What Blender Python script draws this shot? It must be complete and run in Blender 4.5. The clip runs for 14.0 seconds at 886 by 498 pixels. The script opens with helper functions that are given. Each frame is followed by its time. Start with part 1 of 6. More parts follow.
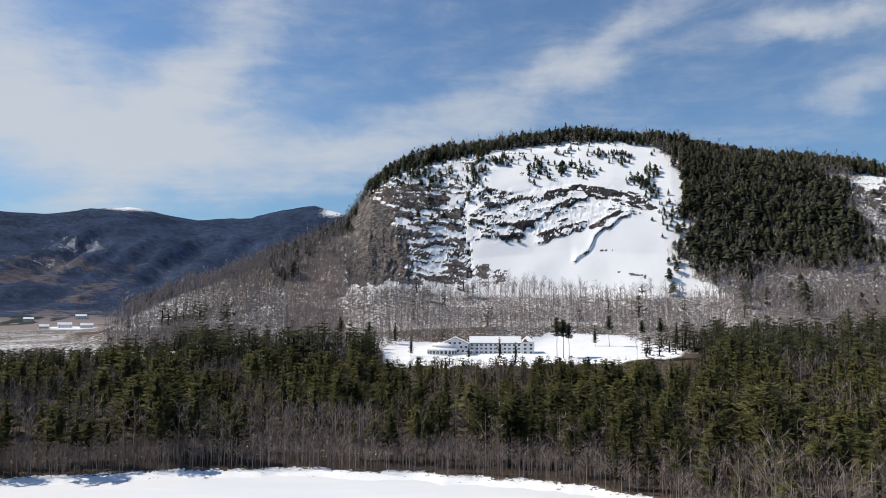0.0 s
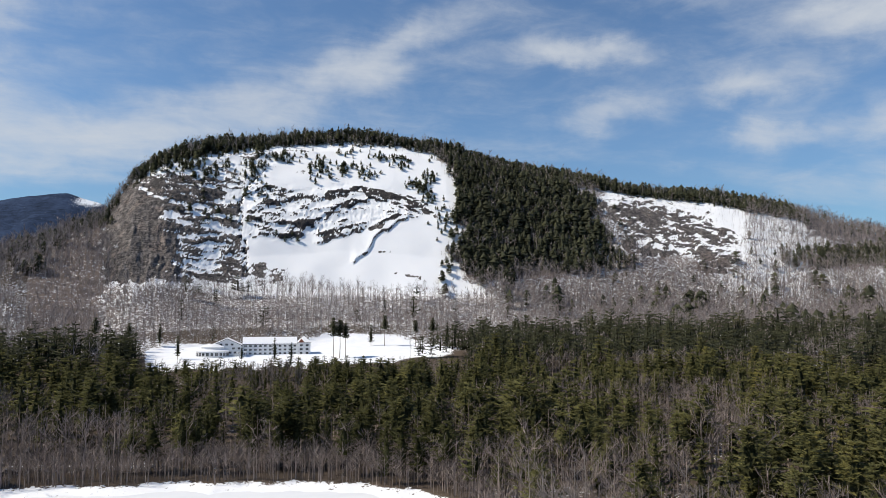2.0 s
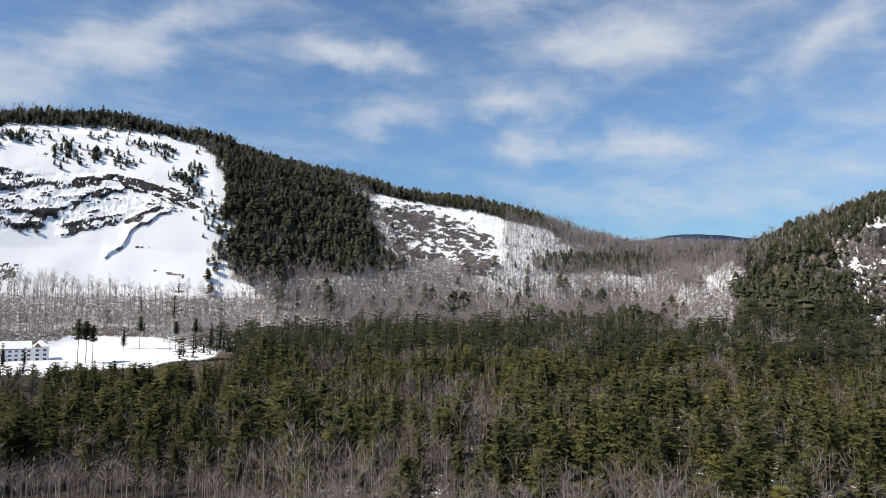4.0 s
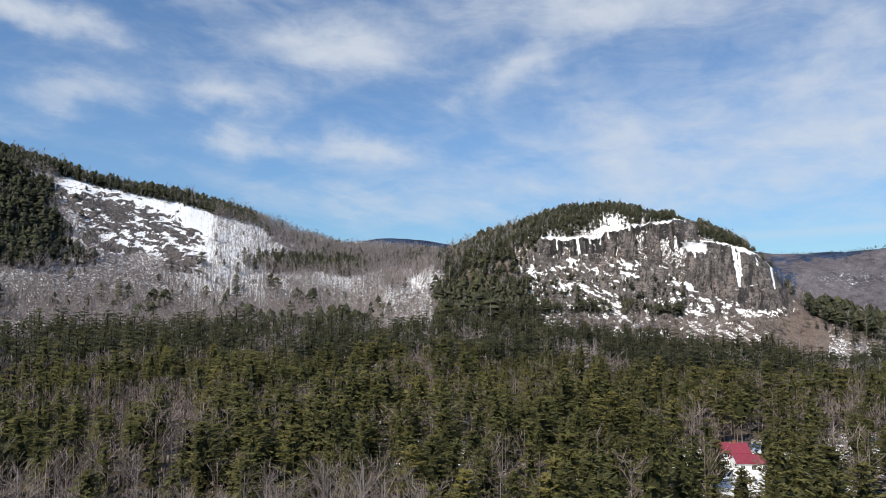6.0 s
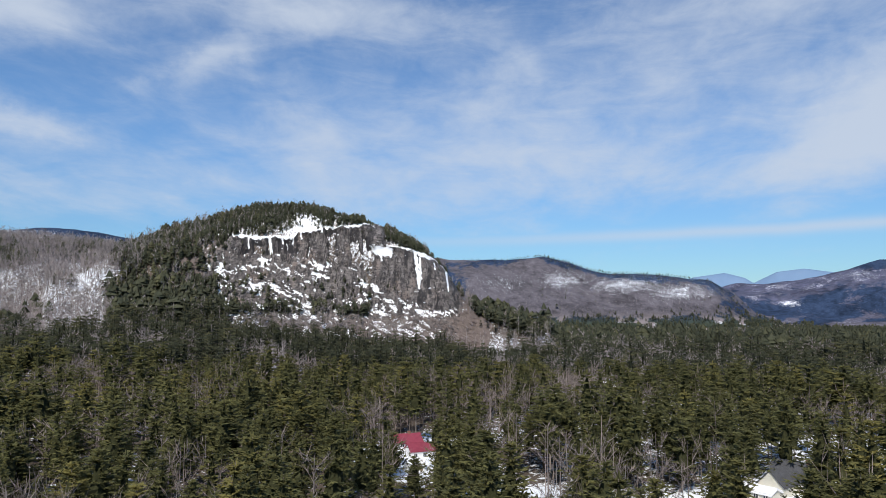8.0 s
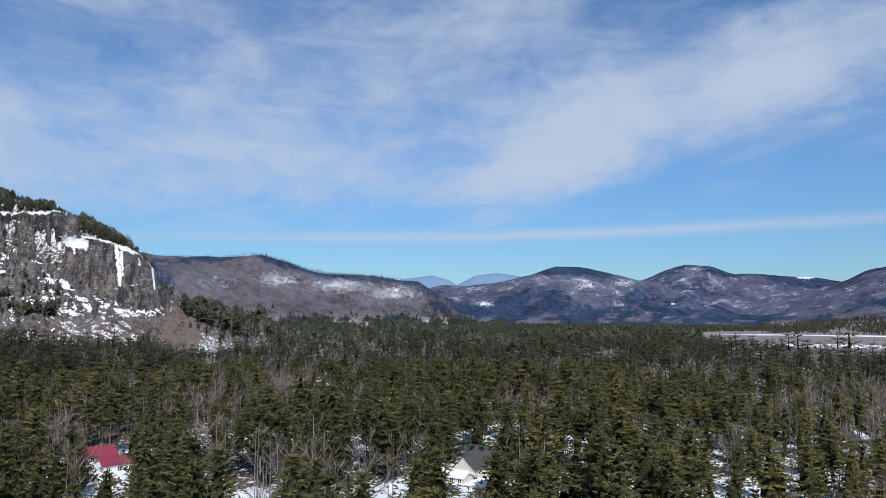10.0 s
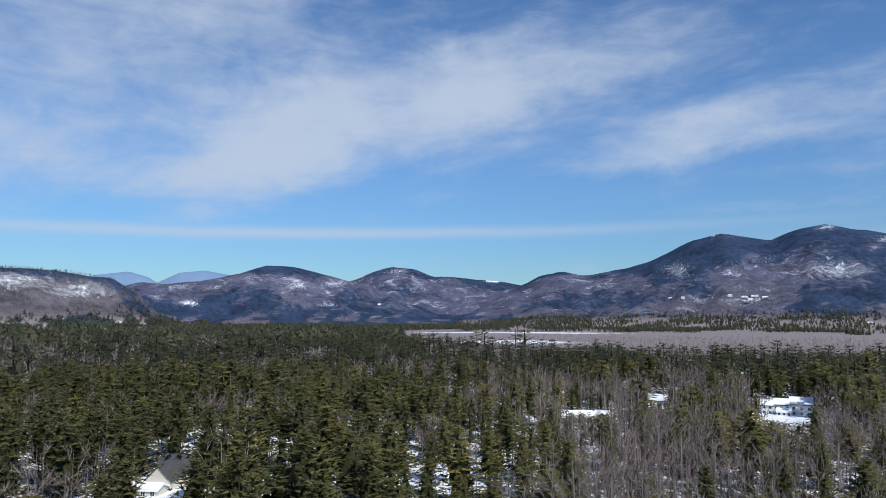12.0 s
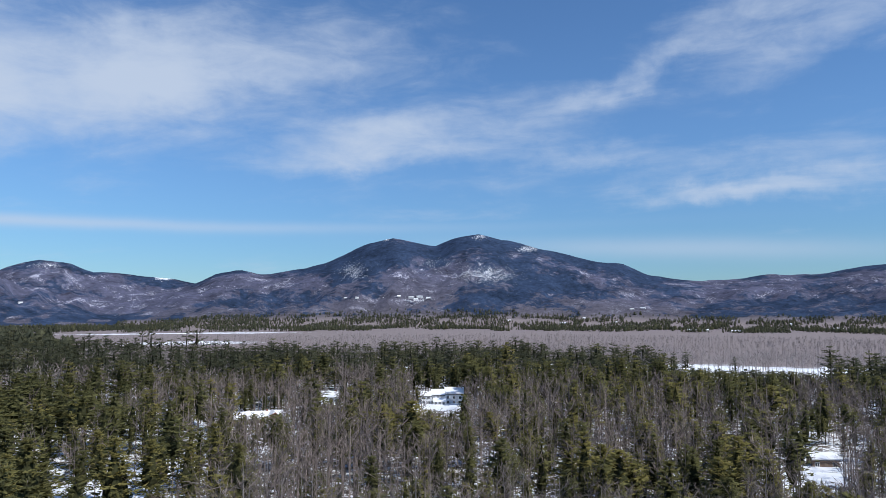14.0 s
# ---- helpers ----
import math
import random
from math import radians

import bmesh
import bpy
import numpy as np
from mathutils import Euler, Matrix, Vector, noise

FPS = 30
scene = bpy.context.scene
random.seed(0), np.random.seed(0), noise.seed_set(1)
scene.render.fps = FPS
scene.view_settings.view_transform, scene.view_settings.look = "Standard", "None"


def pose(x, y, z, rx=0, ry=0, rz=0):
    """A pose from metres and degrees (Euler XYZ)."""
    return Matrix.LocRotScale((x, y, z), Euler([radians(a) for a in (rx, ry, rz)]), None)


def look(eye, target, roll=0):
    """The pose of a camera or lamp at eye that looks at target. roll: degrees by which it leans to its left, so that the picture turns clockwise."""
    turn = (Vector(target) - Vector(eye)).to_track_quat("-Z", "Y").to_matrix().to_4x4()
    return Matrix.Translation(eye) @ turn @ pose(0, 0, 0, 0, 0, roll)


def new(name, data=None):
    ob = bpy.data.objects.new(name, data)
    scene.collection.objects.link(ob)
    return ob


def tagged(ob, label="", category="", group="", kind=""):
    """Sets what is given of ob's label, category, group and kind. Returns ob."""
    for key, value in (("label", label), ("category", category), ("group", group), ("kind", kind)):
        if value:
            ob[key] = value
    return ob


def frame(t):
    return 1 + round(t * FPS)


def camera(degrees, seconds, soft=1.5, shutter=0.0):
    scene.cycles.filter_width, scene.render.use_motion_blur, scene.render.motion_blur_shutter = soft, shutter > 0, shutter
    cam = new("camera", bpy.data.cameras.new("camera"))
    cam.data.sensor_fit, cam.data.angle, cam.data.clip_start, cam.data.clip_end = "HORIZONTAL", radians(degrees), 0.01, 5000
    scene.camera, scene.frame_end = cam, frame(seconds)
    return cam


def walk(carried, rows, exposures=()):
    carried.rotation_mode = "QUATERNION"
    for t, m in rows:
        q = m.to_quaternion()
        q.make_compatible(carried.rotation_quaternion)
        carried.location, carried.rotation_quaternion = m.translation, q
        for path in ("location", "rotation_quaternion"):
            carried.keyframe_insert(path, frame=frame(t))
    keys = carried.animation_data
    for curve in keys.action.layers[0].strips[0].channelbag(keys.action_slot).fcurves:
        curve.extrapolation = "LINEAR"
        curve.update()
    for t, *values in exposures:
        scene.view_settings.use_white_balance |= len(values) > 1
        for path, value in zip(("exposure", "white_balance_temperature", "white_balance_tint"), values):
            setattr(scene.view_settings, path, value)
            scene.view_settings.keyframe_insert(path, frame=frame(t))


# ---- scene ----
cam = camera(64.8, 14.0, 0.5)
EYE_Z = 56.0
ROWS = [  # seconds, pitch, roll, yaw
    (0.0, 5.13, -0.04, 0.00), (0.5, 5.12, -0.13, -4.17), (1.0, 5.13, -0.09, -9.88), (1.5, 5.13, -0.12, -14.80),
    (2.0, 5.15, -0.08, -18.04), (2.2, 5.15, -0.08, -19.29), (4.3, 5.14, -0.01, -39.96), (4.5, 5.12, -0.07, -42.21),
    (5.0, 5.11, -0.10, -48.21), (5.5, 5.13, -0.07, -54.23), (6.0, 5.14, -0.06, -59.97), (6.5, 5.16, -0.04, -65.81),
    (7.0, 5.15, -0.04, -72.28), (7.5, 5.17, -0.09, -79.12), (7.7, 5.18, -0.09, -81.55), (9.8, 5.19, -0.12, -104.90),
    (10.0, 5.19, -0.10, -107.80), (10.5, 5.21, -0.06, -114.92), (11.0, 5.23, -0.02, -116.28), (11.5, 5.22, -0.05, -122.49),
    (12.0, 5.22, -0.12, -131.18), (12.5, 5.23, -0.04, -139.91), (13.0, 5.21, -0.07, -148.55), (13.5, 5.20, -0.03, -154.33),
    (14.0, 5.21, -0.05, -157.10)]
walk(cam, [(t, pose(0, 0, EYE_Z, 90 + p, r, y)) for t, p, r, y in ROWS],
     [(0.0, -0.03, 7100, 10), (2.2, 0.02, 7100, 10), (5.0, 0.18, 7050, 10), (7.5, 0.05, 6500, 10), (9.8, -0.10, 6150, 10), (11.0, -0.14, 6000, 10), (12.5, -0.08, 6100, 10), (14.0, -0.02, 6100, 10)])

# ---- light ----
SUN_AZ, SUN_EL = -82.0, 46.0      # degrees clockwise from +y, and above the horizon
sun_dir = Vector((math.sin(radians(SUN_AZ)) * math.cos(radians(SUN_EL)),
                  math.cos(radians(SUN_AZ)) * math.cos(radians(SUN_EL)), math.sin(radians(SUN_EL))))
sun = new("sun", bpy.data.lights.new("sun", "SUN"))
sun.data.energy, sun.data.angle, sun.data.color = 4.5, radians(0.6), (1.0, 0.95, 0.86)
sun.matrix_world = look(sun_dir * 1000, (0, 0, 0))


# ---- node helpers ----
class Nodes:
    """A small builder of shader graphs."""

    def __init__(self, tree):
        self.t = tree
        tree.nodes.clear()

    def n(self, kind, ins=None, operation="", clamp=False, data_type="", blend_type="", noise_type="", easing="", attribute="", vector_type=""):
        node = self.t.nodes.new(kind)
        if operation:
            node.operation = operation
        if clamp:
            node.use_clamp = True
        if data_type:
            node.data_type = data_type
        if blend_type:
            node.blend_type = blend_type
        if noise_type:
            node.noise_type = noise_type
        if easing:
            node.interpolation_type = easing
        if attribute:
            node.attribute_name = attribute
        if vector_type:
            node.vector_type = vector_type
        for k, v in (ins or {}).items():
            self.put(node.inputs[k], v)
        return node

    def put(self, socket, v):
        if isinstance(v, bpy.types.NodeSocket):
            self.t.links.new(v, socket)
        elif isinstance(v, bpy.types.Node):
            self.t.links.new(v.outputs[0], socket)
        else:
            socket.default_value = v

    def math(self, op, a, b=0.0, c=0.0, clamp=False):
        return self.n("ShaderNodeMath", {0: a, 1: b, 2: c}, operation=op, clamp=clamp).outputs[0]

    def mix(self, f, a, b, blend="MIX"):
        m = self.n("ShaderNodeMix", data_type="RGBA", blend_type=blend)
        self.put(m.inputs[0], f), self.put(m.inputs[6], a), self.put(m.inputs[7], b)
        return m.outputs[2]

    def step(self, v, lo, hi, a=0.0, b=1.0):
        return self.n("ShaderNodeMapRange", {0: v, 1: lo, 2: hi, 3: a, 4: b}, easing="SMOOTHSTEP").outputs[0]

    def noise(self, vec, scale, detail=4.0, rough=0.55, distortion=0.0, kind="FBM"):
        return self.n("ShaderNodeTexNoise", {"Vector": vec, "Scale": scale, "Detail": detail, "Roughness": rough,
                                             "Distortion": distortion}, noise_type=kind).outputs[0]

    def pos(self, sx=1.0, sy=1.0, sz=1.0):
        g = self.n("ShaderNodeNewGeometry").outputs["Position"]
        return self.n("ShaderNodeVectorMath", {0: g, 1: (sx, sy, sz)}, operation="MULTIPLY").outputs[0]

    def attr(self, name):
        return self.n("ShaderNodeAttribute", attribute=name).outputs["Fac"]


def col(r, g, b):
    return (r, g, b, 1.0)


def material(name, rough=0.8, spec=0.3, metal=0.0):
    mat = bpy.data.materials.new(name)
    mat.use_nodes = True
    g = Nodes(mat.node_tree)
    out = g.n("ShaderNodeOutputMaterial")
    bsdf = g.n("ShaderNodeBsdfPrincipled", {"Roughness": rough, "Specular IOR Level": spec, "Metallic": metal})
    g.t.links.new(bsdf.outputs[0], out.inputs[0])
    return mat, g, bsdf


# ---- sky ----
# thin clouds: azimuth, elevation, half width, half height, tilt (degrees) and thickness
CLOUDS = [(-26, 12, 17, 4.2, 0, 1.0), (-19, 19.0, 9, 3.2, 46, 0.85), (-34, 17, 7, 5.0, 0, 0.7), (-5, 13.8, 10, 2.6, 14, 0.6),
          (13, 21.0, 10, 1.5, 22, 0.6), (29.5, 20.3, 5.5, 1.2, -6, 0.85), (31, 15.8, 5.0, 1.5, 10, 0.65), (8, 17, 6, 1.5, 20, 0.3), (-8, 20, 30, 12, 0, 0.3)]
CLOUDS += [(51, 20.8, 8.5, 2.6, 6, 0.95), (42.5, 16.7, 4.5, 1.1, 0, 0.7), (43.0, 13.2, 3.8, 1.2, 0, 0.9), (52.5, 13.4, 4.4, 1.6, 3, 1.0),
           (66, 19.5, 5.0, 1.6, 32, 0.6), (73, 24, 12, 2.4, -4, 0.8), (40, 25, 6, 2, 0, 0.6), (58, 9.5, 16, 2.0, -2, 0.35)]
CLOUDS += [(78, 13.0, 14, 4.8, -6, 0.85), (93, 15.5, 11, 5.8, -16, 0.62), (101, 11.6, 10, 2.4, -8, 0.6), (104, 19, 10, 4.5, -30, 0.5),
           (117, 15, 8, 3.8, 24, 0.75), (128, 17.5, 13, 3.2, 22, 0.6), (142, 20, 14, 4.0, 12, 0.42), (110, 24, 12, 3, 0, 0.5)]
CLOUDS += [(151, 14, 9, 2.0, 4, 0.55), (183, 9.6, 10, 1.1, 4, 0.7), (187, 20, 7, 2.4, 18, 0.6), (171, 17.5, 7, 0.9, 16, 0.3), (168, 12.5, 10, 1.2, -3, 0.5),
           (215, 18, 14, 6, 10, 0.5), (250, 14, 16, 5, -8, 0.6)]
CLOUDS += [(118, 20, 6, 5, 30, 0.45), (120, 12, 8, 2.6, 8, 0.5), (134, 16.5, 8, 3.2, 20, 0.55), (146, 11.8, 8, 1.2, 6, 0.5), (134, 19, 9, 3, -8, 0.12), (148, 20, 9, 3.5, 5, 0.22), (152, 15, 8, 2, 0, 0.2),
           (180, 22.5, 8, 1.8, 15, 0.5), (175, 19.5, 6, 0.9, 20, 0.35), (176, 9.4, 10, 0.9, -4, 0.35), (60, 8, 25, 3, 0, 0.25), (50, 20, 30, 8, 0, 0.12), (76, 20, 15, 6, 0, 0.2), (165, 14, 14, 4, -5, 0.25), (186, 12, 8, 3, 0, 0.2)]
BANDS = [(116, 6.3, 33, 0.45, 0.9, 0.95), (176, 5.0, 16, 0.8, -2, 0.6)]   # long even streaks
world = bpy.data.worlds.new("sky")
scene.world = world
world.use_nodes = True
g = Nodes(world.node_tree)
sky = g.n("ShaderNodeTexSky")
sky.sky_type, sky.sun_disc, sky.sun_elevation, sky.sun_rotation = "NISHITA", False, radians(SUN_EL), radians(SUN_AZ % 360)
sky.air_density, sky.dust_density, sky.ozone_density, sky.altitude = 1.0, 0.25, 2.5, 150
way = g.n("ShaderNodeTexCoord").outputs["Generated"]
dx = g.n("ShaderNodeSeparateXYZ", {0: way})
az_n = g.math("MULTIPLY", g.math("ARCTAN2", dx.outputs[0], dx.outputs[1]), 57.29578)
az_n = g.math("SUBTRACT", g.math("FLOORED_MODULO", g.math("ADD", az_n, 90.0), 360.0), 90.0)
el_n = g.math("MULTIPLY", g.math("ARCSINE", dx.outputs[2]), 57.29578)
flat = g.n("ShaderNodeCombineXYZ", {0: g.math("DIVIDE", dx.outputs[0], g.math("ADD", g.math("ABSOLUTE", dx.outputs[2]), 0.12)),
                                    1: g.math("DIVIDE", dx.outputs[1], g.math("ADD", g.math("ABSOLUTE", dx.outputs[2]), 0.12)), 2: 0.0}).outputs[0]
long_way = g.n("ShaderNodeMapping", {"Vector": flat, "Rotation": (0, 0, radians(35)), "Scale": (0.45, 1.0, 1.0)}).outputs[0]
ang = g.n("ShaderNodeCombineXYZ", {0: az_n, 1: el_n, 2: 0.0}).outputs[0]


def drifted(vec, scale, sx, sy):
    """The direction, blown about by noise."""
    c = g.n("ShaderNodeTexNoise", {"Vector": vec, "Scale": scale, "Detail": 6.0, "Roughness": 0.6}).outputs["Color"]
    c = g.n("ShaderNodeVectorMath", {0: c, 1: (0.5, 0.5, 0.5)}, operation="SUBTRACT").outputs[0]
    c = g.n("ShaderNodeVectorMath", {0: c, 1: (sx, sy, 0.0)}, operation="MULTIPLY").outputs[0]
    return g.n("ShaderNodeVectorMath", {0: vec, 1: c}, operation="ADD").outputs[0]


def puffs(vec, kinds, total):
    for a, e, wa, we, tilt, amount in kinds:
        m = g.n("ShaderNodeMapping", {"Vector": vec, "Location": (a, e, 0), "Rotation": (0, 0, radians(tilt)), "Scale": (wa, we, 1)}, vector_type="TEXTURE")
        d2 = g.n("ShaderNodeVectorMath", {0: m.outputs[0], 1: m.outputs[0]}, operation="DOT_PRODUCT").outputs["Value"]
        total = g.math("MULTIPLY_ADD", g.math("EXPONENT", g.math("MULTIPLY", d2, -1.0)), amount, total)
    return total


total = puffs(drifted(ang, 0.2, 7.0, 3.6), CLOUDS, 0.0)
bands = puffs(drifted(ang, 0.12, 6.0, 0.5), BANDS, 0.0)
wisp = g.math("ADD", g.math("MULTIPLY", g.noise(long_way, 1.5, 9, 0.58, 0.3), 0.62), g.math("MULTIPLY", g.noise(g.n("ShaderNodeMapping", {"Vector": ang, "Scale": (0.35, 1.0, 1.0)}).outputs[0], 0.45, 7, 0.62, 0.4), 0.38))
cover_n = g.math("ADD", g.math("MULTIPLY", total, 0.74), g.math("MULTIPLY", g.math("SUBTRACT", wisp, 0.5), 2.1))
cover_n = g.math("MULTIPLY", g.step(cover_n, 0.04, 1.0), 0.9)
cover_n = g.math("MAXIMUM", cover_n, g.math("MULTIPLY", bands, 0.7))
SKY = 0.105
low = g.step(el_n, 0.0, 16.0)
tinted = g.mix(1.0, sky.outputs[0], g.mix(low, col(0.52, 0.74, 0.93), col(0.78, 1.0, 1.20)), "MULTIPLY")
whole = g.mix(cover_n, tinted, col(0.57 / SKY, 0.64 / SKY, 0.75 / SKY))
bg = g.n("ShaderNodeBackground", {0: whole, 1: SKY})
wo = g.n("ShaderNodeOutputWorld", {0: bg.outputs[0]})

# ---- materials ----
def land_material():
    """Snow, leaf litter, rock and the texture of far woods, by the land's own attributes."""
    mat, g, b = material("land", 0.9, 0.02)
    p = g.pos()
    big, mid, fine = g.noise(p, 0.012, 5), g.noise(p, 0.09, 4), g.noise(p, 0.9, 3)
    snow = g.mix(g.step(mid, 0.35, 0.7), col(0.80, 0.83, 0.88), col(0.88, 0.89, 0.91))
    litter = g.mix(fine, col(0.06, 0.047, 0.038), col(0.14, 0.112, 0.092))
    speck = g.math("ADD", g.math("MULTIPLY", fine, 0.55), g.math("MULTIPLY", g.noise(p, 0.28, 3, 0.65), 0.45))
    c = g.mix(g.step(g.math("ADD", g.attr("litter"), g.math("MULTIPLY", g.math("SUBTRACT", speck, 0.5), 2.4)), 0.42, 0.62), snow, litter)
    # far woods: bare crowns, conifers and open snow, distance haze painted in as blue
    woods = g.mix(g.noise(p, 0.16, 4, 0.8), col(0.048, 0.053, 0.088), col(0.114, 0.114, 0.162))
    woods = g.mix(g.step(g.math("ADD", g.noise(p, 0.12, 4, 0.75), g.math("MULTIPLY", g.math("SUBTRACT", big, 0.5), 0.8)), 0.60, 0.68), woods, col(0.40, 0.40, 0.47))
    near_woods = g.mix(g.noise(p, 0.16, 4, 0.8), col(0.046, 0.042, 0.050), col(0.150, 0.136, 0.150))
    # closer hills lose the painted blue haze
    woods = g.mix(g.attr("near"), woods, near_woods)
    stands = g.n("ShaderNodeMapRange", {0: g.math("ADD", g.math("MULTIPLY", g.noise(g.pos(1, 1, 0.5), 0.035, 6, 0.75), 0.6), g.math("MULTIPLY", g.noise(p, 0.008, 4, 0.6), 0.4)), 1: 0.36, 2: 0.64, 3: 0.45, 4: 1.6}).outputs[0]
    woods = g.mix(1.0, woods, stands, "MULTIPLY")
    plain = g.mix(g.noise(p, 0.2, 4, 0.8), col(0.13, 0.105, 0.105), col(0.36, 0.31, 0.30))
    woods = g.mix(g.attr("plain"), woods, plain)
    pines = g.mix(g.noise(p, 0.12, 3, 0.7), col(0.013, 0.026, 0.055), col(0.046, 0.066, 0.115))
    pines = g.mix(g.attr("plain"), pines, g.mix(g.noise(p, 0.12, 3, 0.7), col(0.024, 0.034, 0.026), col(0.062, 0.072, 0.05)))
    pines = g.mix(1.0, pines, stands, "MULTIPLY")
    jit = g.math("MULTIPLY", g.math("SUBTRACT", g.math("ADD", g.math("MULTIPLY", g.noise(p, 0.03, 6, 0.65), 0.65), g.math("MULTIPLY", g.noise(p, 0.15, 3, 0.7), 0.35)), 0.5), 2.3)
    c = g.mix(g.step(g.math("ADD", g.attr("wood"), jit), 0.4, 0.65), c, woods)
    c = g.mix(g.step(g.math("ADD", g.attr("pine"), jit), 0.4, 0.6), c, pines)
    jit2 = g.math("MULTIPLY", g.math("SUBTRACT", g.math("ADD", g.math("MULTIPLY", g.noise(g.pos(1, 1, 0.6), 0.05, 6, 0.8), 0.40), g.math("MULTIPLY", g.noise(g.pos(1, 1, 0.6), 0.3, 3, 0.75), 0.60)), 0.5), 3.2)
    c = g.mix(g.step(g.math("ADD", g.attr("glade"), jit2), 0.5, 0.62), c, snow)
    g.put(b.inputs["Base Color"], c)
    bm = g.n("ShaderNodeBump", {"Height": g.math("ADD", fine, g.math("MULTIPLY", mid, 3.0)), "Strength": 0.5, "Distance": 0.3})
    g.put(b.inputs["Normal"], bm)
    return mat


def ledge_material():
    """Granite with snow lying on it where the attribute says so."""
    mat, g, b = material("ledge", 0.8, 0.25)
    p = g.pos()
    tall = g.pos(1, 1, 0.22)
    grey = g.mix(g.step(g.noise(tall, 0.16, 7, 0.75), 0.3, 0.7), col(0.045, 0.040, 0.040), col(0.27, 0.240, 0.225))
    warm = g.mix(g.step(g.noise(tall, 0.05, 4), 0.5, 0.75), grey, col(0.27, 0.212, 0.182))
    stain = g.mix(g.step(g.noise(g.pos(1, 1, 0.1), 0.2, 4, 0.7), 0.55, 0.7), warm, col(0.05, 0.045, 0.05))
    snow = g.mix(g.noise(p, 0.05, 5), col(0.88, 0.90, 0.93), col(0.95, 0.95, 0.95))
    litter = g.mix(g.noise(p, 0.8, 3), col(0.12, 0.09, 0.08), col(0.2, 0.16, 0.14))
    flat = g.pos(1, 1, 2.4)
    jit = g.math("MULTIPLY", g.math("SUBTRACT", g.math("ADD", g.math("MULTIPLY", g.noise(flat, 0.11, 5, 0.7), 0.42), g.math("MULTIPLY", g.noise(flat, 0.42, 4, 0.75), 0.58)), 0.5), 2.2)
    s = g.step(g.math("ADD", g.attr("snow"), jit), 0.45, 0.52)
    crack = g.math("ABSOLUTE", g.math("SUBTRACT", g.noise(g.pos(1, 1, 0.12), 0.13, 4, 0.6), 0.5))
    stain = g.mix(g.step(crack, 0.028, 0.008), stain, col(0.03, 0.027, 0.028))
    # painted shade of overhangs, clefts and column gaps, together with dark streaks
    stain = g.mix(g.step(g.math("ADD", g.attr("shade_stain"), jit), 0.35, 0.95), stain, col(0.030, 0.028, 0.030))
    bed = g.math("ABSOLUTE", g.math("SUBTRACT", g.noise(g.pos(0.35, 0.35, 2.2), 0.16, 5, 0.65), 0.5))
    stain = g.mix(g.step(bed, 0.030, 0.006), stain, col(0.035, 0.031, 0.031))      # open bedding cracks
    c = g.mix(s, stain, snow)
    speck = g.math("ADD", g.math("MULTIPLY", g.noise(p, 0.9, 3), 0.55), g.math("MULTIPLY", g.noise(p, 0.28, 3, 0.65), 0.45))
    c = g.mix(g.step(g.math("ADD", g.attr("litter"), g.math("MULTIPLY", g.math("SUBTRACT", speck, 0.5), 2.4)), 0.42, 0.62), c, litter)
    g.put(b.inputs["Base Color"], c)
    h = g.math("ADD", g.math("MULTIPLY", g.math("MULTIPLY", g.noise(tall, 0.3, 6, 0.75), g.math("SUBTRACT", 1.05, s)), 2.0), g.math("MULTIPLY", s, 0.6))
    g.put(b.inputs["Normal"], g.n("ShaderNodeBump", {"Height": h, "Strength": 0.9, "Distance": 1.0}))
    return mat


def ice_material():
    mat, g, b = material("lake_snow", 0.7, 0.3)
    p = g.pos()
    streak = g.noise(g.pos(0.25, 1, 1), 0.05, 5, 0.6)
    c = g.mix(g.step(streak, 0.3, 0.7), col(0.70, 0.73, 0.78), col(0.79, 0.80, 0.82))
    g.put(b.inputs["Base Color"], c)
    g.put(b.inputs["Normal"], g.n("ShaderNodeBump", {"Height": g.noise(p, 0.4, 5, 0.7), "Strength": 0.35, "Distance": 0.3}))
    return mat


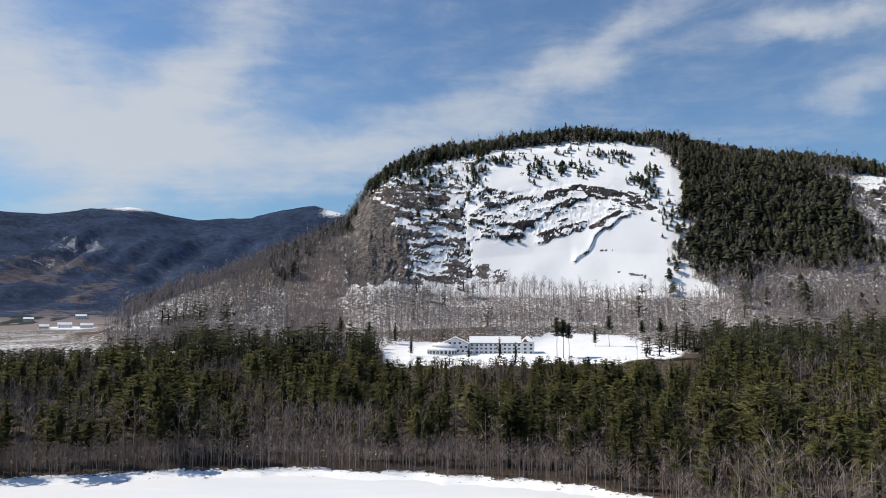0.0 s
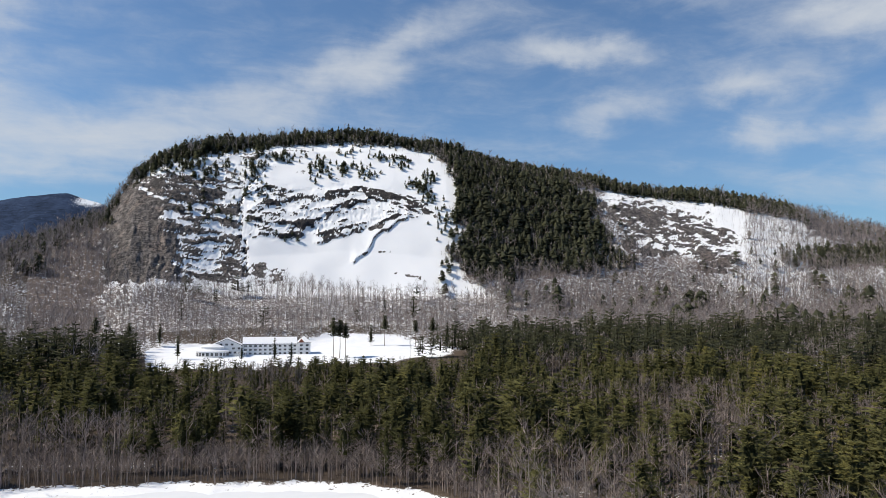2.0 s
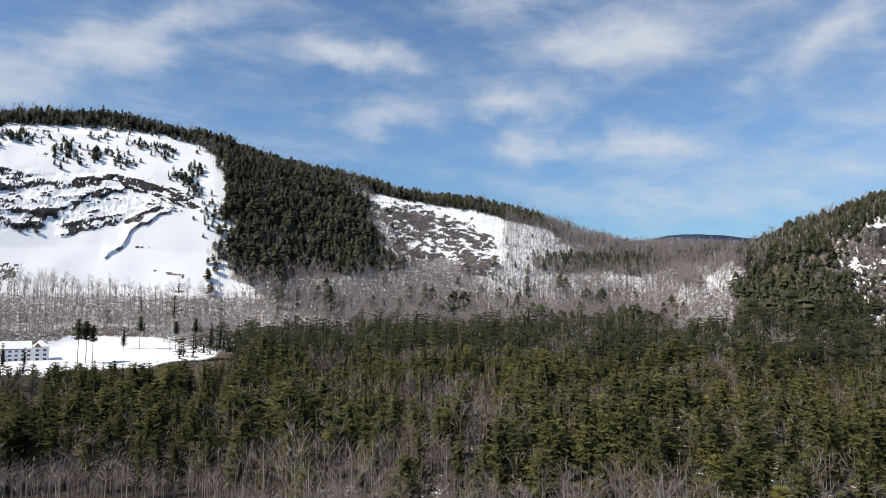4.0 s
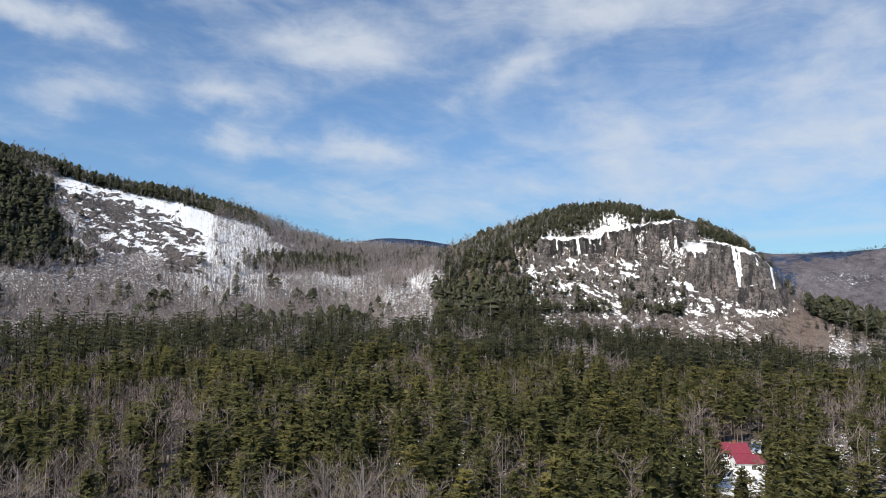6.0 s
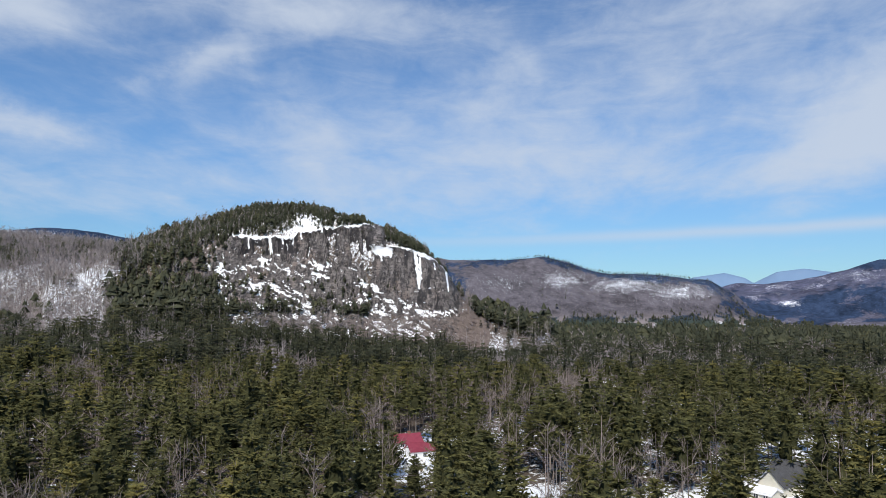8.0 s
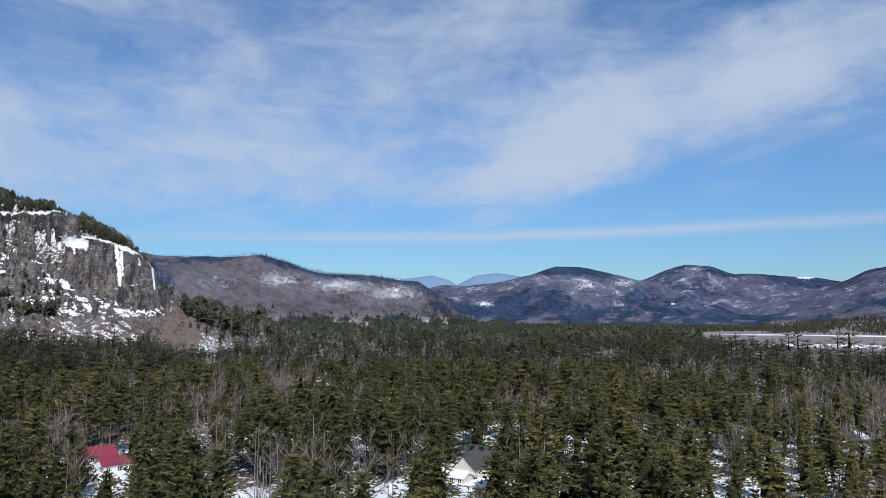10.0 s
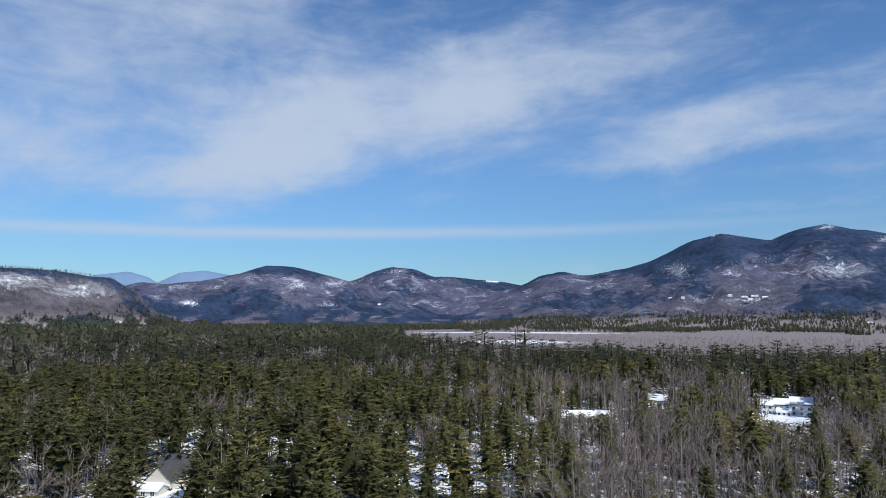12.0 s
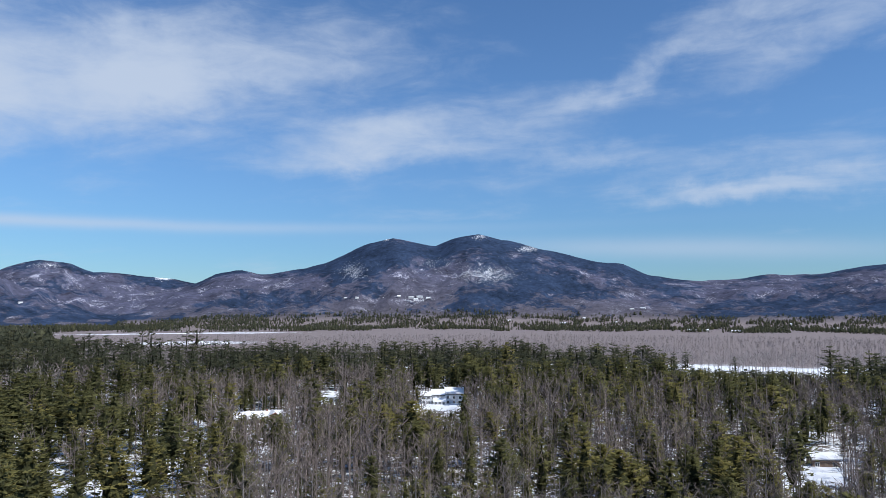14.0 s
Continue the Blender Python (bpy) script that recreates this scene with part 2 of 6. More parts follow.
def needle_material(name, dark, light, yellow):
    mat, g, b = material(name, 0.75, 0.05)
    geo = g.n("ShaderNodeNewGeometry")
    t = g.attr("tint")
    c = g.mix(geo.outputs["Random Per Island"], col(*dark), col(*light))
    c = g.mix(g.step(t, 0.45, 1.0), c, col(*yellow))
    c = g.mix(g.step(t, -0.3, -0.8), c, col(*[0.58 * k for k in dark]))      # shade painted as colour: backlit western pines, and the insides of crowns
    # bundles of needles, each with its own tone
    tuft = g.math("ADD", g.math("MULTIPLY", g.noise(g.pos(1, 1, 1.6), 1.1, 4, 0.75), 1.5), g.math("MULTIPLY", g.noise(g.pos(), 0.12, 2), 0.5))
    c = g.mix(1.0, c, g.n("ShaderNodeMapRange", {0: tuft, 1: 0.55, 2: 1.45, 3: 0.40, 4: 1.5}).outputs[0], "MULTIPLY")
    g.put(b.inputs["Base Color"], c)
    # boughs are soft bundles of needles, rounded out from the crown's middle
    away = g.n("ShaderNodeVectorTransform", {0: g.n("ShaderNodeAttribute", attribute="away").outputs["Vector"]}, vector_type="NORMAL")
    away.convert_from, away.convert_to = "OBJECT", "WORLD"
    soft = g.n("ShaderNodeVectorMath", {0: away.outputs[0], 1: (2.4, 2.4, 2.4)}, operation="MULTIPLY")
    soft = g.n("ShaderNodeVectorMath", {0: soft.outputs[0], 1: geo.outputs["Normal"]}, operation="ADD")
    soft = g.n("ShaderNodeVectorMath", {0: soft.outputs[0]}, operation="NORMALIZE")
    g.put(b.inputs["Normal"], soft.outputs[0])
    # light passes through the needles
    thin = g.n("ShaderNodeBsdfTranslucent", {"Color": g.mix(0.3, c, col(0.15, 0.17, 0.05))})
    both = g.n("ShaderNodeMixShader", {0: 0.30, 1: b.outputs[0], 2: thin.outputs[0]})
    end = g.t.nodes["Material Output"]
    g.t.links.new(both.outputs[0], end.inputs[0])
    return mat


def bark_material(name, dark, light):
    mat, g, b = material(name, 0.9, 0.15)
    geo = g.n("ShaderNodeNewGeometry")
    f = g.math("ADD", g.math("MULTIPLY", geo.outputs["Random Per Island"], 0.5), g.math("MULTIPLY", g.noise(g.pos(1, 1, 0.3), 2.0, 4), 0.5))
    g.put(b.inputs["Base Color"], g.mix(g.step(f, 0.2, 0.8), col(*dark), col(*light)))
    return mat


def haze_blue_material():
    """Very distant peaks, the blue haze of distance painted into their base colour."""
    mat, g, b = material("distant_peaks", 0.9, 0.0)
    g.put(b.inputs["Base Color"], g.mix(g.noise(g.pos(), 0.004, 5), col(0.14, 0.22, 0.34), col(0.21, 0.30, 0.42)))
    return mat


DISTANT = haze_blue_material()
LAND, LEDGE, ICE = land_material(), ledge_material(), ice_material()
NEEDLES = needle_material("pine_needles", (0.088, 0.091, 0.043), (0.165, 0.158, 0.064), (0.215, 0.190, 0.066))
# darker, greyer needles for the pines farther off
FAR_NEEDLES = needle_material("far_pine_needles", (0.050, 0.056, 0.040), (0.100, 0.103, 0.064), (0.128, 0.124, 0.066))
PINE_BARK = bark_material("pine_bark", (0.10, 0.08, 0.065), (0.26, 0.22, 0.19))
BARE_BARK = bark_material("bare_bark", (0.11, 0.093, 0.085), (0.31, 0.277, 0.255))
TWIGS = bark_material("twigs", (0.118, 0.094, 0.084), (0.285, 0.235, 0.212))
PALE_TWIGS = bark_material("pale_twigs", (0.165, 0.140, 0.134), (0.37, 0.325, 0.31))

# ---- numbers of the land ----
def lattice(ix, iy, seed):
    h = (ix.astype(np.int64) * 374761393 + iy.astype(np.int64) * 668265263 + seed * 982451653) & 0xFFFFFFFF
    h = ((h ^ (h >> 13)) * 1274126177) & 0xFFFFFFFF
    return ((h ^ (h >> 16)) & 0xFFFF) / 65535.0


def vnoise(x, y, seed=0):
    """Smooth value noise, 0 to 1."""
    ix, iy = np.floor(x), np.floor(y)
    fx, fy = x - ix, y - iy
    fx, fy = fx * fx * (3 - 2 * fx), fy * fy * (3 - 2 * fy)
    a, b = lattice(ix, iy, seed), lattice(ix + 1, iy, seed)
    c, d = lattice(ix, iy + 1, seed), lattice(ix + 1, iy + 1, seed)
    return (a + (b - a) * fx) * (1 - fy) + (c + (d - c) * fx) * fy


def fbm(x, y, seed=0, octaves=4, gain=0.5):
    total, amp, norm = 0.0, 1.0, 0.0
    for i in range(octaves):
        total = total + amp * vnoise(x * 2 ** i + 17.3 * i, y * 2 ** i - 9.1 * i, seed + i)
        norm += amp
        amp *= gain
    return total / norm


def ease(x, lo, hi):
    t = np.clip((x - lo) / (hi - lo), 0, 1)
    return t * t * (3 - 2 * t)


def bump(x, mid, half):
    return np.exp(-((x - mid) / half) ** 2)


def polar(az, r):
    a = np.radians(az)
    return r * np.sin(a), r * np.cos(a)


def to_polar(x, y):
    """Azimuth from -90 to 270 degrees, and distance."""
    return (np.degrees(np.arctan2(x, y)) + 90) % 360 - 90, np.hypot(x, y)


class Mountain:
    """A ridge: its skyline as pairs (azimuth, elevation), its distance, its foot and the shape of its slope."""

    def __init__(self, line, ridge, foot, shape, back=2.0, shape_b=None, blend=(0, 1)):
        self.az, self.el = np.array(line, float).T
        self.ra, self.rr = np.array(ridge, float).T
        self.fa, self.fr = np.array(foot, float).T
        self.shape, self.shape_b, self.blend, self.back = np.array(shape, float).T, shape_b, blend, back
        if shape_b:
            self.shape_b = np.array(shape_b, float).T

    def height(self, az, r, base):
        ridge, foot = np.interp(az, self.ra, self.rr), np.interp(az, self.fa, self.fr)
        el = np.interp(az, self.az, self.el)
        top = EYE_Z + ridge * np.tan(np.radians(el)) - base
        t = (r - foot) / (ridge - foot)
        s = np.interp(t, *self.shape)
        if self.shape_b is not None:
            w = ease(az, *self.blend)
            s = s * (1 - w) + np.interp(t, *self.shape_b) * w
        s = np.where(t > 1, np.exp(-((t - 1) * self.back) ** 2), s)
        inside = (az >= self.az[0] - 2) & (az <= self.az[-1] + 2)
        return np.where(inside, np.maximum(top, 0) * s, 0.0)


SLOPE = [(0, 0), (0.2, 0.08), (0.4, 0.24), (0.6, 0.47), (0.8, 0.76), (0.92, 0.93), (1, 1)]
DOME = [(0, 0), (0.2, 0.06), (0.38, 0.17), (0.5, 0.33), (0.62, 0.53), (0.75, 0.72), (0.88, 0.89), (1, 1)]
SHELF = [(0, 0), (0.2, 0.10), (0.4, 0.27), (0.52, 0.42), (0.58, 0.66), (0.68, 0.80), (0.85, 0.92), (1, 1)]
WALL = [(0, 0), (0.2, 0.08), (0.38, 0.22), (0.46, 0.52), (0.54, 0.80), (0.62, 0.88), (0.8, 0.95), (1, 1)]

white_ledge = Mountain(
    [(-26.2, -1.5), (-21.3, 0.9), (-18.9, 1.7), (-16, 3.0), (-13, 4.4), (-10.4, 5.6), (-8, 7.0), (-6.9, 8.8), (-6, 10.2),
     (-4, 11.7), (-1.2, 12.6), (3.1, 13.4), (7.2, 13.9), (10.2, 14.2), (13.9, 13.9), (18.3, 13.3), (22.9, 12.0), (28, 10.9),
     (33.2, 9.7), (37.8, 9.0), (41.9, 8.1), (44.4, 7.4), (47.8, 6.2), (51.4, 5.1), (57.2, 4.8), (63.3, 4.4), (69.4, 3.0)],
    [(-26.2, 820), (-12.1, 950), (-6, 1020), (0, 1100), (10.2, 1180), (22.5, 1200), (32.7, 1250), (46, 1400), (69.4, 1500)],
    [(-26.2, 660), (-6, 650), (10.2, 680), (22.5, 720), (46, 850), (69.4, 950)], DOME, 1.2)
cathedral = Mountain(
    [(57.2, 2.5), (59.2, 4.2), (61.6, 5.0), (64.6, 6.2), (67.8, 7.6), (70.5, 8.4), (74.2, 8.4), (77, 7.8), (79.9, 6.9), (82.2, 5.7),
     (84, 4.6), (85.2, 3.4), (86.1, 1.9), (87.6, 0.4), (91.7, -1.6)],
    [(57.2, 1100), (73.5, 1060), (81.6, 980), (86.6, 930), (91.7, 920)], [(57.2, 800), (73.5, 780), (86.6, 760), (91.7, 760)], SHELF, 1.6, WALL, (70, 77))
saddle_hill = Mountain([(44.9, 5.2), (51.4, 5.5), (52.3, 5.8), (54.6, 6.1), (58.2, 5.9), (61.9, 5.4), (67.4, 5.0)],
                       [(44.9, 2300), (67.4, 2300)], [(44.9, 1500), (67.4, 1500)], SLOPE, 2)
north_ridge = Mountain(
    [(75.5, 4.2), (84.6, 4.5), (87.2, 4.35), (89.9, 4.2), (92.9, 4.6), (95, 4.1), (97.1, 3.35), (99, 3.2), (102.1, 2.95),
     (105.8, 2.5), (107.4, 1.4), (108.8, 0.0), (110.8, -0.8)],
    [(75.5, 2500), (101.8, 2700), (110.8, 2800)], [(75.5, 1750), (110.8, 2350)], SLOPE, 2)
far_left = Mountain([(-70.1, 5.0), (-45.2, 6.4), (-32.6, 7.0), (-29.2, 7.1), (-27, 7.6), (-24.3, 7.9), (-21.9, 7.4), (-19.4, 7.1), (-15.7, 7.4),
                     (-13.1, 8.1), (-10.6, 8.5), (-8.6, 8.1), (-6, 7.2), (0, 5)], [(-70.1, 3600), (0, 3600)],
                    [(-70.1, 1900), (0, 1900)], SLOPE, 2)
hill_a = Mountain([(105.8, 1.6), (107.4, 2.1), (111.9, 2.4), (114.3, 2.9), (117, 3.7), (119.3, 3.6), (121.7, 3.0), (123.5, 2.6), (126.1, 1.8), (132.2, 0.4)],
                  [(105.8, 3700), (132.2, 3700)], [(105.8, 2900), (132.2, 2900)], SLOPE, 2)
hill_b = Mountain([(118.9, 1.6), (123.5, 2.6), (125.4, 3.3), (127.2, 3.7), (128.6, 3.6), (130.4, 2.9), (131.3, 3.0), (133.8, 2.8),
                   (136.4, 2.5), (138.2, 2.2), (142.4, 1.2)], [(118.9, 4200), (142.4, 4200)], [(118.9, 3400), (142.4, 3400)], SLOPE, 2)
blue_peaks = Mountain([(99.7, 1.5), (104.7, 2.9), (106.9, 3.2), (108.3, 2.8), (108.9, 2.4), (110.5, 3.2), (112.3, 3.4), (114.7, 3.0), (118.9, 2.0)],
                      [(99.7, 4650), (118.9, 4650)], [(99.7, 4000), (118.9, 4000)], SLOPE, 3)
twin_peak = Mountain(
    [(134.2, 1.0), (137.7, 2.2), (139.1, 3.0), (140.9, 3.3), (142.6, 3.05), (145.7, 3.5), (148.1, 4.3), (150.8, 5.5), (152.9, 6.1),
     (155, 5.8), (156.4, 5.5), (158.3, 6.2), (160.1, 6.5), (162.1, 6.0), (165.2, 5.2), (168.4, 4.4), (171.4, 3.9),
     (173.6, 2.9), (177.4, 2.4), (180.9, 2.7), (185.1, 2.9), (189.6, 3.4), (202.5, 3.8), (231.4, 3.2), (270, 4.0)],
    [(134.2, 4000), (270, 4000)], [(134.2, 2500), (270, 2500)], SLOPE, 2)
MOUNTAINS = [white_ledge, cathedral, saddle_hill, north_ridge, far_left, hill_a, hill_b, twin_peak]
LAKE_AZ = [-90, -60, -31.5, -24.5, -13.8, -3.7, 9.6, 16, 19, 23, 28, 40, 60, 120, 180, 220, 250, 270]
LAKE_R = [270, 290, 283, 275, 266, 253, 239, 229, 214, 180, 130, 85, 55, 40, 55, 110, 210, 270]


def lake_edge(az):
    return np.interp(az, LAKE_AZ, LAKE_R) - 8 + 5 * (vnoise(az * 0.35, az * 0, 5) - 0.5) + 3 * (vnoise(az * 1.3, az * 0, 6) - 0.5)


def ground(az, r, rough=True):
    """The height of the land."""
    az, r = np.broadcast_arrays(np.asarray(az, float), np.asarray(r, float))
    x, y = polar(az, r)
    west = ease(az, -90, -60) * (1 - ease(az, 68, 90))
    base = 1.5 + west * (15.5 * ease(r, 330, 590) + 0.07 * np.clip(r - 590, 0, 130)) + 3 * (fbm(x / 160, y / 160, 3) - 0.5) * ease(r, 250, 400)
    h = base
    for m in MOUNTAINS:
        h = np.maximum(h, base + m.height(az, r, base))
    rise = ease(h - base, 5, 60)
    if rough:
        spur = 1 - np.abs(2 * fbm(az * np.clip(r / 2600, 0.5, 2) / 3.2 + 40, r / 900, 15, 3) - 1)
        crest = np.zeros_like(h)
        for m in MOUNTAINS[2:]:
            crest = np.maximum(crest, m.height(az, np.interp(az, m.ra, m.rr), base))
        part_up = np.clip((h - base) / np.maximum(crest, 40), 0, 1)
        h = h + ease(r, 1500, 1900) * 4 * part_up * (1 - part_up) * (spur - 0.62) * 0.24 * np.clip(crest, 0, 400) * ease(part_up, 0, 0.2) * (1 - ease(part_up, 0.6, 0.9))
    if rough:
        h = h + rise * (1 - ease(r, 2600, 4000) * 0.3) * (18 * (fbm(x / 140, y / 140, 11) - 0.5)) * np.clip(r / 1800, 0.35, 2)
    return h - 2.6 * (1 - ease(r - lake_edge(az), -14, 3))


def mesh_of(name, verts, faces, mat=None, smooth=False, **attrs):
    """A mesh from arrays of corners and of triangles or quads, with float attributes per corner."""
    me = bpy.data.meshes.new(name)
    faces = np.asarray(faces, np.int32)
    n, k = faces.shape
    me.vertices.add(len(verts)), me.loops.add(n * k), me.polygons.add(n)
    me.vertices.foreach_set("co", np.asarray(verts, np.float32).ravel())
    me.loops.foreach_set("vertex_index", faces.ravel())
    me.polygons.foreach_set("loop_start", np.arange(0, n * k, k, dtype=np.int32))
    me.update(calc_edges=True)
    me.polygons.foreach_set("use_smooth", np.full(n, smooth))
    for key, val in attrs.items():
        if key == "away":
            me.attributes.new(key, "FLOAT_VECTOR", "POINT").data.foreach_set("vector", np.asarray(val, np.float32).ravel())
            continue
        me.attributes.new(key, "FLOAT", "POINT").data.foreach_set("value", np.asarray(val, np.float32).ravel())
    if mat:
        me.materials.append(mat)
    return me


def sheet(nu, nv, wrap=False):
    """Quads of a grid of nu columns by nv rows."""
    i, j = np.meshgrid(np.arange(nu if wrap else nu - 1), np.arange(nv - 1), indexing="ij")
    i, j = i.ravel(), j.ravel()
    k = (i + 1) % nu
    return np.stack([i * nv + j, k * nv + j, k * nv + j + 1, i * nv + j + 1], 1)


# ---- the land ----
def slope_el(az, r, h):
    return np.degrees(np.arctan2(h - EYE_Z, r))


def clearing(az, r):
    """Open ground round the hotel, in the fields and house plots: 1 where no tree stands."""
    front = 520 + 14 * np.abs(np.sin(az * 0.9)) + 20 * ease(az, 6, 9) + 55 * ease(az, 12, 18)
    back = np.interp(az, [-6, -2, 6, 9, 14, 19], [650, 668, 668, 715, 715, 660])
    out = ease(az, -5.0, -4.2) * (1 - ease(az, 17.8, 19.3)) * ease(r, front, front + 8) * (1 - ease(r, back, back + 8))
    for a, rr, da, dr in PLOTS:
        out = np.maximum(out, bump(az, a, da) * bump(r, rr, dr))
    return out


# azimuth and distance of house plots and fields, with their half sizes
PLOTS = [(82.4, 262, 1.8, 26), (110.8, 240, 2.4, 18), (111.5, 262, 1.5, 14), (156.8, 415, 2.2, 13), (142.6, 360, 2.2, 8), (148.1, 436, 1.3, 7), (185.2, 286, 1.8, 20), (182, 262, 2.2, 16)]
PLOTS += [(178, 720, 4.5, 70), (188, 720, 8.0, 75), (130.5, 960, 2.4, 70), (137, 1330, 5, 75), (137, 1950, 8, 60), (100, 196, 1.6, 11), (104.5, 222, 2.2, 12), (118, 205, 1.6, 12), (88.5, 240, 1.0, 16), (116, 290, 1.2, 16), (121.5, 250, 1.0, 14), (93, 215, 0.9, 12), (128, 235, 1.0, 13), (-28, 1480, 1.8, 110), (-14, 2100, 3, 80), (98.3, 497, 1.2, 14)]


def slab_edge(el):
    """Where the snow slab ends and the pines begin."""
    return np.interp(el, [0, 1.6, 2.6, 4.1, 7.6, 10, 11.8, 13.3], [21.6, 21.1, 19.8, 18.9, 18.9, 19.6, 18.2, 16.2]) + 1.1 * (vnoise(el * 1.3, el * 0, 81) - 0.5) + 0.9 * (vnoise(el * 3.7, el * 0, 82) - 0.5)


def cover(az, r, h):
    """Shares of conifers and of bare trees, from the lie of the land."""
    x, y = polar(az, r)
    n1, n2 = fbm(x / 110, y / 110, 21, 3), fbm(x / 45, y / 45, 22, 3)
    el = slope_el(az, r, h)
    shore = r - lake_edge(az)
    west, east = 1 - ease(az, 19, 24), ease(az, 132, 150)
    pine = 0.95 - 0.75 * ease(n2, 0.57, 0.66)
    wood = 0.05 + 0.8 * ease(n2, 0.56, 0.66)
    # lake shore: bare trees in front of the pines
    band = 0.3 * west * (1 - ease(shore, 8, 28)) + (1 - west) * (1 - ease(az, 50, 75)) * (1 - ease(r, 150, 185))
    pine, wood = pine * (1 - 0.85 * band), wood + 0.9 * band
    # thin woods on the flats east of the lake, pines behind them
    thin = east * (1 - ease(r + 70 * (n1 - 0.5), 405, 470)) * np.interp(az, [118, 140, 200], [0.75, 1, 0.8])
    hardwood = bump(az, 91, 9) * bump(r, 385, 45) + bump(az, 80, 3) * bump(r, 255, 45) + bump(az, 135, 6) * bump(r, 470, 30)
    thin = np.clip(thin + 0.9 * hardwood, 0, 1)
    wood = wood * (1 - 0.8 * ease(az, 55, 70) * (1 - ease(az, 136, 148)) * (1 - ease(r, 300, 350)))
    clump = ease(fbm(x / 30, y / 30, 29, 3), 0.42, 0.58)
    pine, wood = pine * (1 - thin * (0.52 - 0.4 * clump)), wood + thin * (0.66 - 0.42 * clump)
    # flood plain and valley floor beyond the pines
    edge = np.interp(az, [-60, -30, -20, -8, 20, 95, 112, 118, 124, 130, 138, 162, 176, 200], [520, 560, 600, 600, 640, 2600, 2600, 2500, 1600, 800, 730, 690, 605, 600])
    beyond = ease(r + 90 * (n1 - 0.5), edge, edge + 50)
    flat = 1 - ease(h, 30, 60)
    patch = ease(fbm(x / 70, y / 130, 25, 4, 0.6) + 0.14 * ease(r, 1900, 2600), 0.56, 0.62) * ease(r, 1500, 1900)
    pine = pine * (1 - beyond * flat) + beyond * flat * patch * 0.9
    wood = wood * (1 - beyond * flat) + beyond * flat * 0.95
    # mountain sides near the lake
    hill = ease(h, 24, 32) * (1 - ease(r, 1500, 1700))
    crest = np.interp(az, white_ledge.az, white_ledge.el)
    hp = 0.014 + 0.3 * ease(n2, 0.68, 0.75)
    dark = ease(az + 1.6 * (n2 - 0.5) - slab_edge(el), -0.4, 0.5) * (1 - ease(az + 7 * (n2 - 0.5) - 0.75 * (10 - el), 27.5, 28.5)) * ease(el + 1.6 * (n2 - 0.5), 2.6, 3.2)
    dark = dark * (1 - 0.9 * bump(az, 25.6, 1.4) * bump(el, 3.1, 0.6)) * (1 - 0.8 * bump(az, 22.2, 0.5) * bump(el, 9.7, 0.5))
    top = ease(el, crest - 0.75, crest - 0.4) * ease(az, -7, -5) * (1 - ease(az, 43, 47))
    left_top = ease(az, -7, -5) * (1 - ease(az, 3, 6)) * ease(el, crest - 2.1, crest - 0.9) * 0.75
    ramp = bump(az, -9.5, 3.5) * ease(el, crest - 1.0, crest - 0.3) * 0.5
    saddle = ease(az + 7 * (n2 - 0.5), 58, 61) * (1 - ease(az + 6 * (n2 - 0.5) - 0.5 * np.clip(2 - el, -2, 3), 67, 69)) * 0.9
    peak = np.interp(az, cathedral.az, cathedral.el)
    rimmed = np.interp(az, [66, 70, 73, 77, 80, 84, 87], [2.8, 2.7, 2.1, 1.3, 1.1, 0.9, 0.8])
    saddle = np.maximum(saddle, 0.95 * ease(az, 65, 67) * (1 - ease(az, 85, 87)) * ease(el, peak - rimmed - 1.2 * (n2 - 0.5), peak - 0.7 * rimmed))
    saddle = np.maximum(saddle, ease(az, 66, 68) * (1 - ease(az, 78, 80)) * (0.22 + 0.5 * ease(n2, 0.48, 0.6)) * (1 - 0.6 * ease(el, 3.0, 4.2)))
    rim = bump(az, 61, 4) * ease(el, 3.5, 4.5) * 0.7
    strip = bump(az + 5 * (n2 - 0.5), 47.5, 3.4) * bump(el, 3.9, 0.55) + bump(az, 52, 1.5) * bump(el, 3.6, 0.6)
    hp = np.maximum.reduce([hp, 0.85 * ease(az, 86.8, 88) * (1 - ease(el, 0.8, 2.0)), 0.7 * dark, top, left_top, ramp, saddle, rim, strip * 0.9])
    bright = 0.4 * bump(az, 42, 4) * bump(el, 4.4, 1.8) + 0.75 * bump(az, 57.4, 1.0) * bump(el, 2.5, 0.7) + 0.25 * bump(az, 49.5, 4) * bump(el, 2.4, 0.6)
    hw = np.clip(np.where(hp > 0.5, 0.3, 1.0) - bright, 0.06, 1)
    pine, wood = pine * (1 - hill) + hp * hill * (1 - np.clip(bright, 0, 0.9)), wood * (1 - hill) + hw * hill
    # far mountains
    edge_el = np.interp(az, north_ridge.az, north_ridge.el)
    rimmed = ease(az, 86, 90) * (1 - ease(az, 106, 108)) * (r < 2900) * (0.7 * ease(el, edge_el - 0.45, edge_el - 0.25) - 0.5)
    far = ease(r, 1500, 1700) * ease(h, 30, 60)
    fp = 0.42 + 1.9 * (fbm(x / 330, y / 330, 24, 5, 0.65) - 0.5) + 0.9 * (n1 - 0.5) + 0.6 * ease(h, 190, 330) - 0.12 * ease(r, 3200, 3600) + rimmed + 0.3 * (1 - ease(az, 0, 40))
    pine, wood = pine * (1 - far) + fp * far, wood * (1 - far) + 0.9 * far
    wood = np.maximum(wood, 0.95 * ease(h, 18, 32) * (r > 1550))
    gone = 1 - clearing(az, r)
    dry = ease(shore, 1, 4)
    return np.clip(pine, 0, 1) * gone * dry, np.clip(wood, 0, 1) * gone * dry


